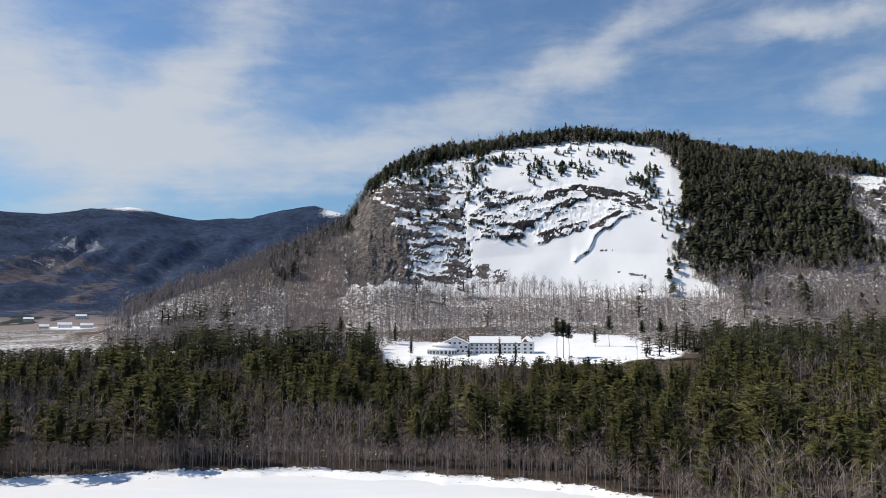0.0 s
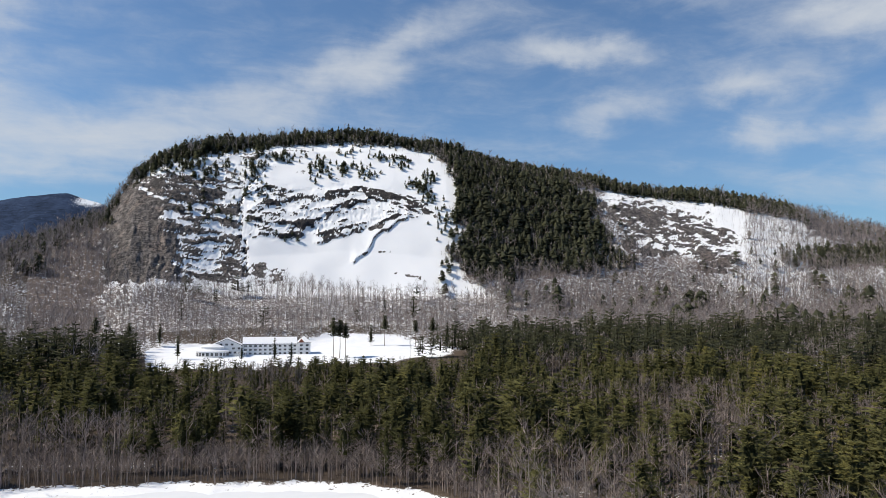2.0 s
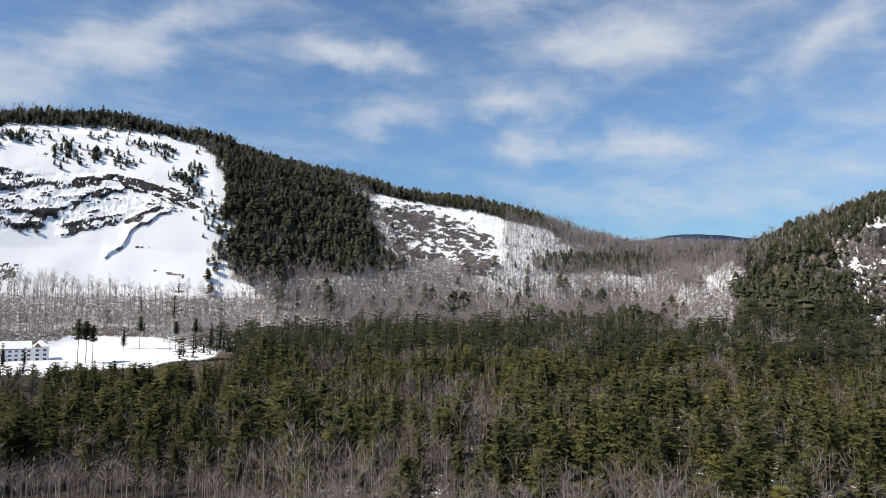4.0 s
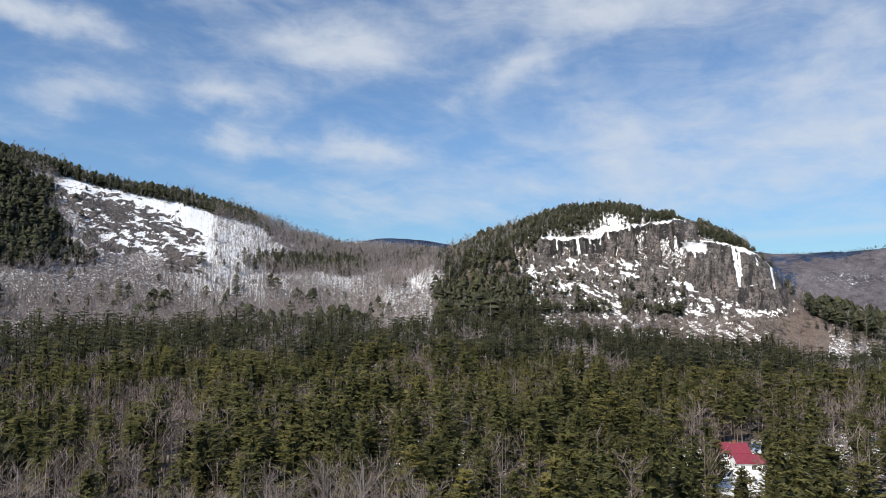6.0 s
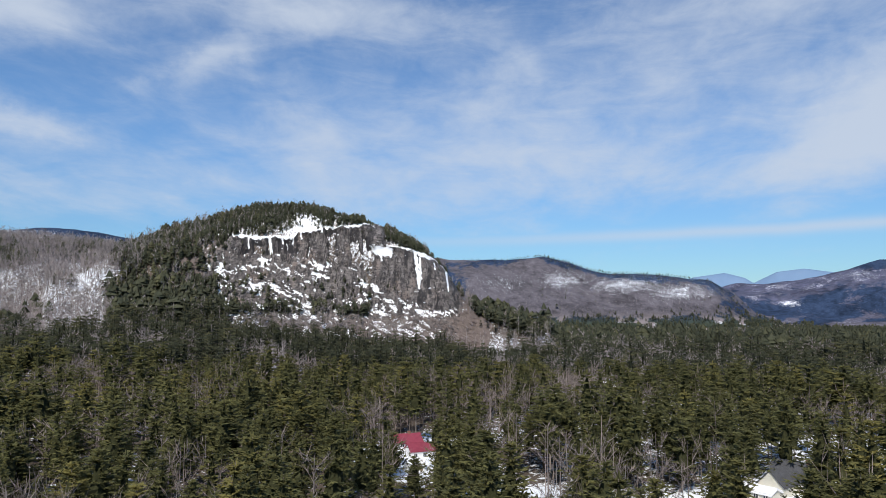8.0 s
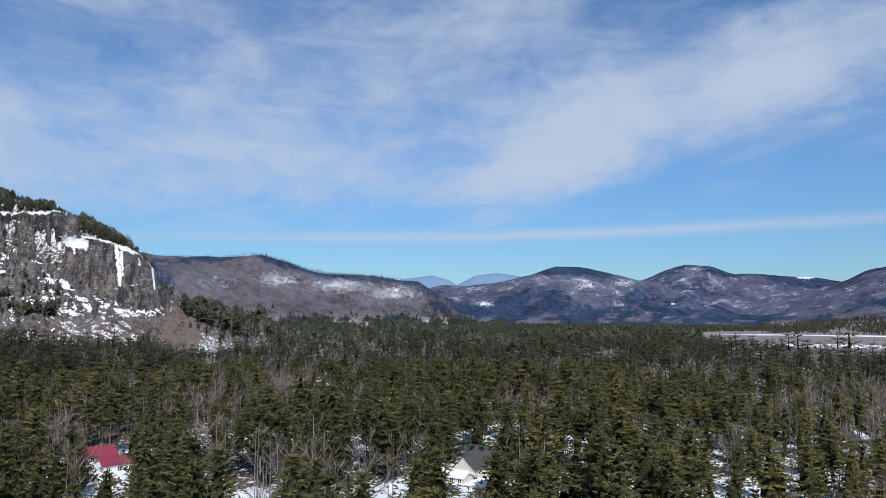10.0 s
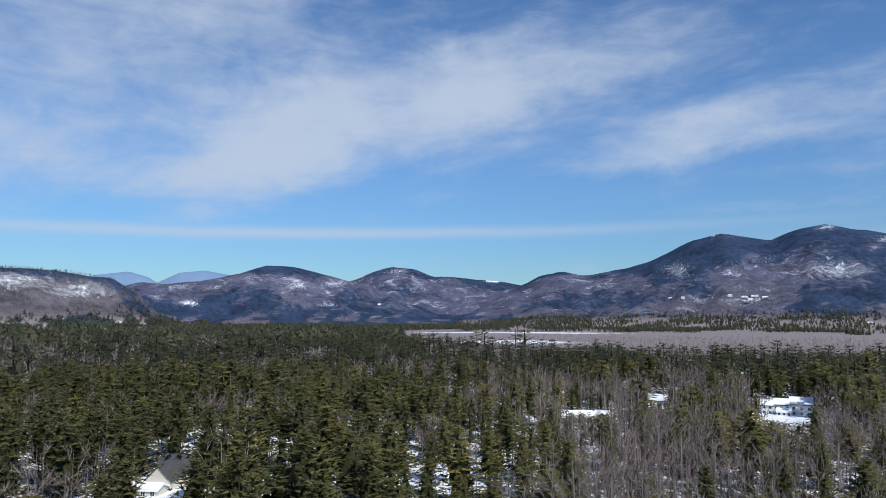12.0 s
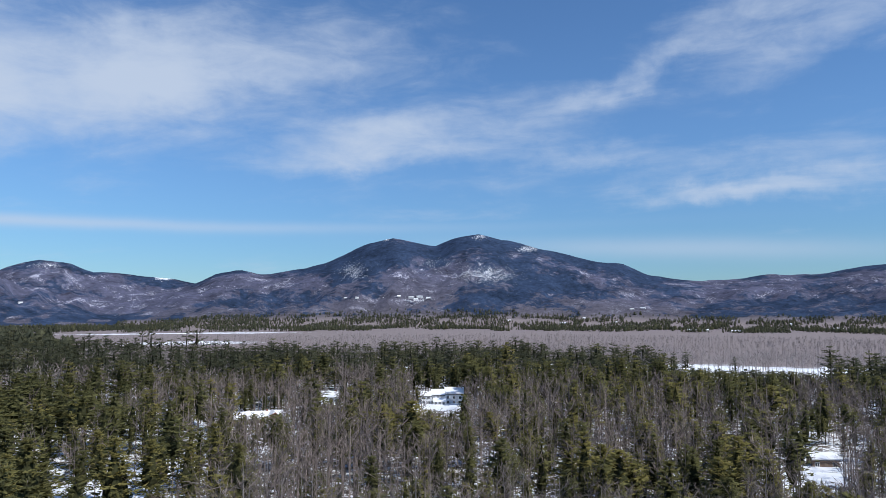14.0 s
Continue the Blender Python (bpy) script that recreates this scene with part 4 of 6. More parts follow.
# ---- trees ----
def tube(p, q, r0, r1, sides=3):
    """A tapered tube between two points: corners and triangles."""
    p, q = np.array(p, float), np.array(q, float)
    d = (q - p) / max(np.linalg.norm(q - p), 1e-6)
    a = np.cross(d, (0, 0, 1) if abs(d[2]) < 0.9 else (1, 0, 0))
    a /= np.linalg.norm(a)
    b = np.cross(d, a)
    ang = np.arange(sides) * 2 * math.pi / sides
    ring = np.cos(ang)[:, None] * a + np.sin(ang)[:, None] * b
    v = np.concatenate([p + ring * r0, q + ring * r1])
    f = []
    for i in range(sides):
        j = (i + 1) % sides
        f += [(i, j, sides + j), (i, sides + j, sides + i)]
    return v, np.array(f)


class Soup:
    """Triangles gathered from many pieces."""

    def __init__(self):
        self.v, self.f, self.n = [], [], 0

    def add(self, v, f):
        self.v.append(np.asarray(v, float)), self.f.append(np.asarray(f) + self.n)
        self.n += len(v)

    def done(self):
        return np.concatenate(self.v), np.concatenate(self.f)


def spray(s, rng, at, way, length, width, lean=1.0):
    """One plume of needles: a slim leaf-shaped triangle."""
    way = way / np.linalg.norm(way)
    side = np.cross(way, (0, 0, 1))
    side = side / max(np.linalg.norm(side), 1e-6)
    roll = rng.uniform(-lean, lean)
    side = side * math.cos(roll) + np.cross(way, side) * math.sin(roll)
    s.add([at - side * width * 0.5, at + side * width * 0.5, at + way * length], [(0, 1, 2)])


def pine_crown(rng, detail, size, start, spread):
    """The crown of a white pine one metre tall: whorls of upswept branches feathered with plumes. detail: whorls, branches, fans on a branch, plumes in a fan; size: a plume's length."""
    s = Soup()
    whorls, branches, fans, plumes = detail
    for i in range(whorls):
        f = (i + rng.uniform(0.2, 0.8)) / whorls
        z = start + (0.96 - start) * f
        reach = spread * (min(1, 0.55 + 1.7 * f) * (1 - f) ** 0.75 + 0.045)
        a0 = rng.uniform(0, 6.28)
        for k in range(branches):
            if rng.uniform() < 0.10:
                continue
            a = a0 + k * 6.283 / branches + rng.uniform(-0.4, 0.4)
            L = reach * rng.uniform(0.55, 1.2)
            rise = rng.uniform(-0.05, 0.3) + 0.4 * f
            for m in range(fans):
                g = (m + rng.uniform(0.4, 0.95)) / fans if fans > 1 else rng.uniform(0.35, 0.9)
                at = np.array((math.cos(a) * L * g * 0.8, math.sin(a) * L * g * 0.8, z + rise * L * g + rng.uniform(-0.01, 0.01)))
                for q in range(plumes):
                    turn = (q - (plumes - 1) / 2) * 0.8 + rng.uniform(-0.35, 0.35)
                    way = np.array((math.cos(a + turn), math.sin(a + turn), rng.uniform(-0.25, 0.75)))
                    length = size * rng.uniform(0.7, 1.3) * (0.65 + 0.35 * min(1.0, 1.5 * (1 - f)))
                    spray(s, rng, at, way, length, length * rng.uniform(0.34, 0.56), 1.0)
    for k in range(3):
        spray(s, rng, np.array((0, 0, 0.93)), np.array((rng.uniform(-0.35, 0.35), rng.uniform(-0.35, 0.35), 1.0)), 0.06, 0.022)
    return s.done()


def tier_pine(rng, tiers, sides, start, spread):
    """A far conifer one metre tall: ragged skirts of boughs, one above the other."""
    s = Soup()
    for i in range(tiers):
        f = (i + rng.uniform(0.0, 0.5)) / tiers
        z = start + (0.90 - start) * f
        reach = spread * (min(1, 0.62 + 1.5 * f) * (1 - f) ** 0.65 + 0.07)
        a0 = rng.uniform(0, 6.28)
        for k in range(sides):
            a, q = a0 + k * 6.283 / sides + rng.uniform(-0.3, 0.3), reach * rng.uniform(0.6, 1.25)
            w = 3.0 / sides * rng.uniform(0.8, 1.3)
            tip = np.array((math.cos(a) * q * 0.1, math.sin(a) * q * 0.1, min(1.0, z + (1.0 - start) * (0.95 / tiers) * rng.uniform(0.7, 1.3))))
            dz = rng.uniform(-0.25, 0.25, 2) * q
            s.add([tip, (math.cos(a - w) * q, math.sin(a - w) * q, z + dz[0]), (math.cos(a + w) * q * 0.9, math.sin(a + w) * q * 0.9, z + dz[1])], [(0, 1, 2)])
    v, f = s.done()
    return v, f, np.zeros(len(v), bool)


def away_from(v, spread, start):
    """Directions outward from the middle of a crown."""
    d = np.stack([v[:, 0] / spread, v[:, 1] / spread, 0.35 + 0.9 * (v[:, 2] - (start + 0.35)) / (1 - start)], 1)
    return d / np.maximum(np.linalg.norm(d, axis=1, keepdims=True), 1e-6)


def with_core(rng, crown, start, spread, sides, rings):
    """Adds the dense inside of a crown, with its shade painted dark: a ragged stepped cone. Returns corners, triangles
    and a mark for the inner ones.
    """
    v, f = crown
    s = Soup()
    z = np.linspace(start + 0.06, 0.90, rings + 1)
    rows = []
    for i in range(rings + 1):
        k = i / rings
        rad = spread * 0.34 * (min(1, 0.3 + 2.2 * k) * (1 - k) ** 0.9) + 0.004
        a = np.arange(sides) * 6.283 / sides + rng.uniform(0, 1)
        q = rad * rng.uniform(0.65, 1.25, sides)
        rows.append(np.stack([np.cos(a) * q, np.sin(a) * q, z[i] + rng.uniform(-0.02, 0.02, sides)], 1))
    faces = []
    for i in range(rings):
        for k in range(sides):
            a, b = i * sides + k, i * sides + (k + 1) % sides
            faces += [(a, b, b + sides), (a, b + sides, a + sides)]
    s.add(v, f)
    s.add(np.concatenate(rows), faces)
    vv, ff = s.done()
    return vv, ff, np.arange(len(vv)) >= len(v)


def bare_crown(rng, limbs, twigs, thick, sub, fat):
    """A leafless crown one metre tall: forked limbs and fine twigs. Returns limbs and twigs apart."""
    a, b = Soup(), Soup()
    for i in range(limbs):
        f = rng.uniform(0.38, 0.88)
        ang = i * 2.4 + rng.uniform(-0.5, 0.5)
        p = np.array((0, 0, f))
        L = rng.uniform(0.20, 0.40) * (1.3 - f)
        d = np.array((math.cos(ang), math.sin(ang), rng.uniform(0.8, 1.7)))
        d /= np.linalg.norm(d)
        q = p + d * L
        a.add(*tube(p, q, thick * 0.5 * (1.15 - f), thick * 0.12))
        tips = [(p, q)]
        for _ in range(sub):
            s0 = p + (q - p) * rng.uniform(0.3, 0.85)
            dd = d + rng.uniform(-0.7, 0.7, 3)
            s1 = s0 + dd / np.linalg.norm(dd) * L * 0.55
            a.add(*tube(s0, s1, thick * 0.18, thick * 0.07))
            tips.append((s0, s1))
        for m in range(twigs):
            t0, t1 = tips[m % len(tips)]
            at = t0 + (t1 - t0) * rng.uniform(0.25, 1.0)
            way = (t1 - t0) / np.linalg.norm(t1 - t0) + rng.uniform(-0.75, 0.75, 3) + np.array((0, 0, 0.35))
            way /= np.linalg.norm(way)
            side = np.cross(way, rng.uniform(-1, 1, 3))
            side /= max(np.linalg.norm(side), 1e-6)
            w = fat * rng.uniform(0.6, 1.4)
            b.add([at - side * w, at + side * w, at + way * L * rng.uniform(0.4, 0.8)], [(0, 1, 2)])
    return a.done(), b.done()


def stem(rng, tall, r0, r1, sides=5, bends=3):
    s = Soup()
    p = np.zeros(3)
    for i in range(bends):
        q = np.array((rng.uniform(-0.012, 0.012) * tall * (i < bends - 1), rng.uniform(-0.012, 0.012) * tall * (i < bends - 1), tall * (i + 1) / bends))
        s.add(*tube(p, q, r0 + (r1 - r0) * i / bends, r0 + (r1 - r0) * (i + 1) / bends, sides))
        p = q
    return s.done()


def plant_many(name, mat, kinds, x, y, z, scale, wide, which, turn, tint, label, category):
    """One joined mesh of many trees, each a turned and scaled copy of one of the kinds."""
    vs, fs, ts, ds, n = [], [], [], [], 0
    for k, (v, f, core) in enumerate(kinds):
        pick = np.nonzero(which == k)[0]
        if not len(pick):
            continue
        c, s = np.cos(turn[pick])[:, None], np.sin(turn[pick])[:, None]
        sc = scale[pick][:, None]
        wd = sc * wide[pick][:, None]
        px = (v[None, :, 0] * c - v[None, :, 1] * s) * wd + x[pick][:, None]
        py = (v[None, :, 0] * s + v[None, :, 1] * c) * wd + y[pick][:, None]
        pz = v[None, :, 2] * sc + z[pick][:, None]
        vs.append(np.stack([px, py, pz], -1).reshape(-1, 3))
        fs.append((f[None] + (np.arange(len(pick)) * len(v))[:, None, None] + n).reshape(-1, 3))
        tv = np.repeat(tint[pick], len(v))
        d = away_from(v, 0.3, 0.25)
        ds.append(np.stack([d[None, :, 0] * c - d[None, :, 1] * s, d[None, :, 0] * s + d[None, :, 1] * c, d[None, :, 2] + 0 * c], -1).reshape(-1, 3))
        # tint -1 paints the shade inside the crown
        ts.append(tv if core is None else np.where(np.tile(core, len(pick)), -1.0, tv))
        n += len(pick) * len(v)
    ob = new(name, mesh_of(name, np.concatenate(vs), np.concatenate(fs), mat, False, tint=np.concatenate(ts), **({"away": np.concatenate(ds)} if mat in (NEEDLES, FAR_NEEDLES) else {})))
    tagged(ob, label, category, kind="stuff")
    return len(x), n


def scatter(spacing, lo_az, hi_az, lo_r, hi_r, seed):
    """Jittered places in a ring sector."""
    rng = np.random.RandomState(seed)
    k = np.arange(-hi_r, hi_r, spacing)
    X, Y = np.meshgrid(k, k)
    X = (X + rng.uniform(-0.48, 0.48, X.shape) * spacing).ravel()
    Y = (Y + rng.uniform(-0.48, 0.48, Y.shape) * spacing).ravel()
    az, r = to_polar(X, Y)
    ok = (az > lo_az) & (az < hi_az) & (r >= lo_r) & (r < hi_r)
    return X[ok], Y[ok], az[ok], r[ok], rng


rng0 = np.random.RandomState(7)
SHAPES = ((0.20, 0.27), (0.30, 0.31), (0.14, 0.25), (0.40, 0.33), (0.24, 0.29), (0.46, 0.35), (0.10, 0.23))


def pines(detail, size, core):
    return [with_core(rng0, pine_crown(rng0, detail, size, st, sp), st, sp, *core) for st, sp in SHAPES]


PINE_NEAR = pines((15, 6, 4, 3), 0.050, (7, 4))
PINE_MID = pines((12, 6, 3, 3), 0.060, (6, 3))
PINE_HALF = pines((10, 5, 2, 3), 0.078, (5, 2))
PINE_FAR = pines((7, 4, 2, 2), 0.110, (4, 1))
PINE_DOT = [tier_pine(rng0, 5, 5, st * 0.4, sp * 1.05) for st, sp in SHAPES]
POLE = [(*stem(rng0, 0.93, 0.0085, 0.002, 3, 1), None)]


def bare_kind(limbs, twigs, thick, sub, fat, sides=3, bends=2):
    t = stem(rng0, 0.95, thick, thick * 0.25, sides, bends)
    if sub < 0:      # far off: stem and twigs alone
        s = Soup()
        s.add(*t)
        for i in range(twigs):
            f, ang = rng0.uniform(0.4, 0.9), rng0.uniform(0, 6.28)
            way = np.array((math.cos(ang), math.sin(ang), rng0.uniform(0.7, 1.8)))
            spray(s, rng0, np.array((math.cos(ang), math.sin(ang), 0)) * rng0.uniform(0, 0.08) + np.array((0, 0, f)), way, rng0.uniform(0.16, 0.34) * (1.35 - f), fat, 1.5)
        return (*s.done(), None)
    a, b = bare_crown(rng0, limbs, twigs, thick, sub, fat)
    s = Soup()
    for v, f in (t, a, b):
        s.add(v, f)
    return (*s.done(), None)


BARE_MID = [bare_kind(6, 8, 0.0085, 1, 0.0030) for _ in range(6)]
BARE_HALF = [bare_kind(4, 8, 0.0085, 0, 0.0040) for _ in range(6)]
BARE_FAR = [bare_kind(0, 18, 0.009, -1, 0.016, 3, 1) for _ in range(6)]
BARE_DOT = [bare_kind(0, 12, 0.0105, -1, 0.030, 3, 1) for _ in range(6)]


def ledge_free(az, el, r):
    """Where the rock stands free of trees."""
    w = white_ledge
    crest = np.interp(az, w.az, w.el)
    foot = np.interp(az, [-8, -4, 3, 10, 14, 20], [1.7, 1.6, 1.7, 1.3, 0.9, 0.8])
    slab = ease(az, -7.8, -6.8) * (1 - ease(az - slab_edge(el), -0.7, 0.3)) * ease(el, foot, foot + 0.4) * (1 - ease(el, crest - 1.0, crest - 0.5))
    tufts = np.zeros_like(az)
    for a, e, wa, we, k in ((7.8, 11.4, 0.9, 0.7, 0.7), (9.8, 11.6, 0.6, 0.5, 0.55), (15.9, 10.3, 0.9, 0.35, 0.8), (14.5, 11.9, 0.6, 0.3, 0.8), (16.9, 10.8, 0.5, 0.6, 0.6), (5.2, 5.7, 0.9, 0.3, 0.4), (11.5, 11.2, 1.2, 0.4, 0.35), (13.2, 12.3, 1.5, 0.4, 0.4), (5.0, 12.2, 2.0, 0.4, 0.45), (16.6, 9.4, 0.8, 0.5, 0.5), (18.3, 3.2, 0.5, 0.8, 0.35), (17.9, 7.5, 0.5, 1.2, 0.4), (18.9, 5.0, 0.4, 1.8, 0.5),
                            (11.0, 12.6, 3, 0.5, 0.12), (-3, 11.0, 3, 0.8, 0.5), (2.5, 11.0, 1.2, 0.8, 0.55), (-1, 8.0, 2.5, 1.5, 0.12), (3, 9.0, 1.0, 1.0, 0.2)):
        tufts = np.maximum(tufts, k * bump(az, a, wa) * bump(el, e, we))
    crag = ease(az - 30.6 - 0.95 * np.clip(8.4 - el, 0, 9), -0.4, 0.6) * (1 - ease(az, 40.5, 42)) * ease(el, 3.4, 4.2) * (1 - ease(el, crest - 0.75, crest - 0.4)) * 0.86
    c = cathedral
    top = np.interp(az, [67.6, 68, 72.9, 73.2, 76, 78.2, 80.1, 80.3, 82.1, 84.1, 85.4, 86.4], [5.7, 5.9, 6.0, 6.5, 6.8, 7.1, 7.1, 5.3, 5.1, 4.4, 3.0, 1.2])
    bot = np.interp(az, [68, 73.1, 73.4, 78.3, 79.1, 81.1, 83.8, 86.4], [4.6, 4.6, 4.3, 3.7, 3.0, 1.4, 0.2, 0.2])
    wall = ease(az, 67.5, 68.3) * (1 - ease(az, 86.2, 87)) * ease(el, bot - 0.3, bot + 0.1) * (1 - ease(el, top - 0.1, top + 0.2)) * 0.97
    step = ease(az, 66, 68.5) * (1 - ease(az, 78.3, 79.2)) * ease(el, -0.3, 1.0) * (1 - ease(el, bot, bot + 0.2)) * 0.6
    snowy = bump(az, 73.6, 0.9) * bump(el, 7.1, 0.8) * 0.85 + bump(az, 76.8, 1.1) * bump(el, 7.7, 0.25) * 0.6
    talus = ease(az, 78.6, 79.6) * (1 - ease(az, 86.5, 88)) * (1 - ease(el, bot - 0.3, bot)) * ease(el, -2.2, -1.4)
    step = np.maximum(step, 0.05 * ease(el, top, top + 0.2) * ease(az, 68, 70) * (1 - ease(az, 77, 79)))
    near = (r > 700) * (r < 1400)
    return np.clip(np.maximum.reduce([slab, crag, wall, step, snowy]), 0, 1) * near, np.clip(1.7 * tufts, 0, 0.9) * slab * near, talus * near


# houses and the low growth before them: azimuth, half width, distance, elevation of the house's foot
SIGHT = [(82.2, 1.3, 275, -11.0), (110.9, 1.4, 243, -13.3), (142.8, 1.9, 362, -7.6), (148.1, 0.7, 440, -6.7), (157.0, 1.9, 424, -7.6), (185.2, 1.2, 288, -11.4), (180.5, 5.5, 650, -4.05), (-29.5, 4.5, 1350, -2.4)]


def woods(seed, lo_az, hi_az, lo_r, hi_r, gap_pine, gap_bare):
    """Places for pines and bare trees in a ring sector, as the cover of the land asks."""
    made = {}
    for key, gap, sizes, sd in (("pine", gap_pine, (14, 31), seed), ("bare", gap_bare, (13, 21), seed + 50)):
        x, y, az, r, rng = scatter(gap, lo_az, hi_az, lo_r, hi_r, sd)
        h = ground(az, r)
        p, w = cover(az, r, h)
        el = slope_el(az, r, h)
        free, tufts, talus = ledge_free(az, el, r)
        p, w = p * (1 - 0.93 * talus), np.maximum(w, 0.75 * talus)
        beyond = (r > np.interp(az, white_ledge.ra, white_ledge.rr) + 60) & (az < 75)     # back of the mountain
        beyond = beyond | (r > np.interp(az, cathedral.ra, cathedral.rr) + 50) & (az > 66) & (az < 90) & (r < 1700)
        p, w = p * (1 - beyond), w * (1 - beyond)
        if gap < 4.6:      # close growth on the steep cliff alone
            p, w = p * np.where(h < 40, 0.34, 1) * np.interp(az, [62, 67, 70], [0.5, 0.62, 1]), w * np.where(h < 40, 0.5, 1)
        u = rng.uniform(0, 1, len(x))
        k = np.nonzero(u < (np.maximum(p * (1 - free), tufts) if key == "pine" else w * (1 - np.sqrt(free))))[0]
        x, y, az, r, h, el, free = (v[k] for v in (x, y, az, r, h, el, free))
        n2 = fbm(x / 38, y / 38, 77, 3)
        size = (sizes[0] + (sizes[1] - sizes[0]) * rng.beta(2.0, 2.2, len(x))) * (0.7 + 0.6 * n2)
        if key == "pine":
            size *= 1 - 0.18 * ease(az, 120, 135) * (1 - ease(r, 380, 440))     # young pines among the hardwoods
        size *= (1 - (0.42 - 0.26 * ease(az, 17, 20) * (1 - ease(az, 29, 33)) * ease(np.interp(az, white_ledge.az, white_ledge.el) - el, 0.5, 1.5)) * ease(h, 45, 110)) if key == "pine" else (1.25 - 0.2 * ease(h, 80, 200))
        size *= 1 - 0.34 * (free > 0.2)
        size *= 1 - 0.35 * ease(az, 64, 68) * (1 - ease(az, 88, 92)) * (r > 690)
        size *= np.where(r > 760, rng.uniform(0.7, 1.35, len(x)), 1) * np.where(r > 1500, 0.5, 1)
        if key == "bare":
            size *= 1 - 0.5 * ease(az, 112, 118) * (r > 760)     # low growth of the flood plain
        for a_s, half, r_s, el_s in SIGHT:      # low growth in front of the houses
            front = (np.abs(az - a_s) < half * (0.8 + 0.5 * rng.uniform(0, 1, len(az)))) & (r < r_s)
            size = np.where(front, np.minimum(size, EYE_Z + r * np.tan(np.radians(el_s - 0.4 * rng.uniform(0, 1, len(az)))) - h), size)
        young = (az > -5.5) & (az < 20) & (r > 370) & (r < 580)
        limit = EYE_Z - r * np.tan(np.radians(4.1 + 0.7 * rng.uniform(-1, 0.6, len(r)))) - h
        size = np.where(young, np.clip(np.minimum(size, limit), 4, 30), size)
        tint = np.clip(rng.normal(0.33, 0.26, len(x)) + 0.6 * (n2 - 0.5) + 0.25 * ease(az, 118, 132) * (1 - ease(r, 380, 440)) - 0.98 * (1 - ease(az, 12, 42)), -0.65, 1)     # western pines tinted darker, their backlit shade painted in
        made[key] = tuple(v[size > 2.5] for v in (x, y, h - 0.3, size, tint, az, r))
    return made, rng


def grow(made, rng, pines, bares, names, poles=False):
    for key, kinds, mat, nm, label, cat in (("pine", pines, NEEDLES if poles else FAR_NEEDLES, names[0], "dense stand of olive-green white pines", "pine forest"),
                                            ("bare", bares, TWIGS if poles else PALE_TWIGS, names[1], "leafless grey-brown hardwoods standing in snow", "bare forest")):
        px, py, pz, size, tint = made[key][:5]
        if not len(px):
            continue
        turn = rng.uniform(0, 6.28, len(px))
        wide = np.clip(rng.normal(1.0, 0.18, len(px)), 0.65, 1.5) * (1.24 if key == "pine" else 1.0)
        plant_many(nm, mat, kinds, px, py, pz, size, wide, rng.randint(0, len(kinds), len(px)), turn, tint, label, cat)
        if key == "pine" and poles:
            plant_many("pine_trunks", PINE_BARK, POLE, px, py, pz, size, wide, np.zeros(len(px), int), turn, tint, "slender grey pine trunks", "tree trunks")


def pick(made, key, ok):
    out = tuple(v[ok] for v in made[key])
    made[key] = tuple(v[~ok] for v in made[key])
    return out


# trees nearest the lake: single things
near_woods, rng1 = woods(101, -42, 200, 118, 270, 9.6, 4.8)
NEAR_PINES = pick(near_woods, "pine", (near_woods["pine"][6] < 222) & (near_woods["pine"][5] > 14) & (near_woods["pine"][5] < 195))
NEAR_BARES = pick(near_woods, "bare", (near_woods["bare"][6] < 178) & (near_woods["bare"][5] > 14) & (near_woods["bare"][5] < 195))
grow(near_woods, rng1, PINE_MID, BARE_MID, ("pine_wood", "bare_wood"), True)
for seed, a0, a1, r0, r1, gp, gb, kp, kb, nm, po in ((102, -42, 200, 270, 480, 10.0, 5.4, PINE_HALF, BARE_HALF, ("pine_wood", "bare_wood"), True),
                                                     (103, -42, 200, 480, 860, 10.0, 6.4, PINE_FAR, BARE_FAR, ("pine_wood", "bare_wood"), False),
                                                     (104, -42, 62, 860, 1500, 4.9, 4.8, PINE_DOT, BARE_DOT, ("slope_pines", "slope_woods"), False),
                                                     (106, 62, 92, 860, 1500, 3.5, 4.5, PINE_DOT, BARE_DOT, ("cliff_pines", "cliff_woods"), False),
                                                     (105, 92, 200, 860, 1500, 11.0, 12.5, PINE_DOT, BARE_DOT, ("valley_pines", "valley_woods"), False),
                                                     (107, 112, 195, 2050, 2900, 12.0, 26.0, PINE_DOT, BARE_DOT, ("valley_pines", "valley_woods"), False),
                                                     (108, 84, 112, 1750, 2750, 13.0, 16.0, PINE_DOT, BARE_DOT, ("ridge_pines", "ridge_woods"), False)):
    found, rng_k = woods(seed, a0, a1, r0, r1, gp, gb)
    grow(found, rng_k, kp, kb, nm, po)


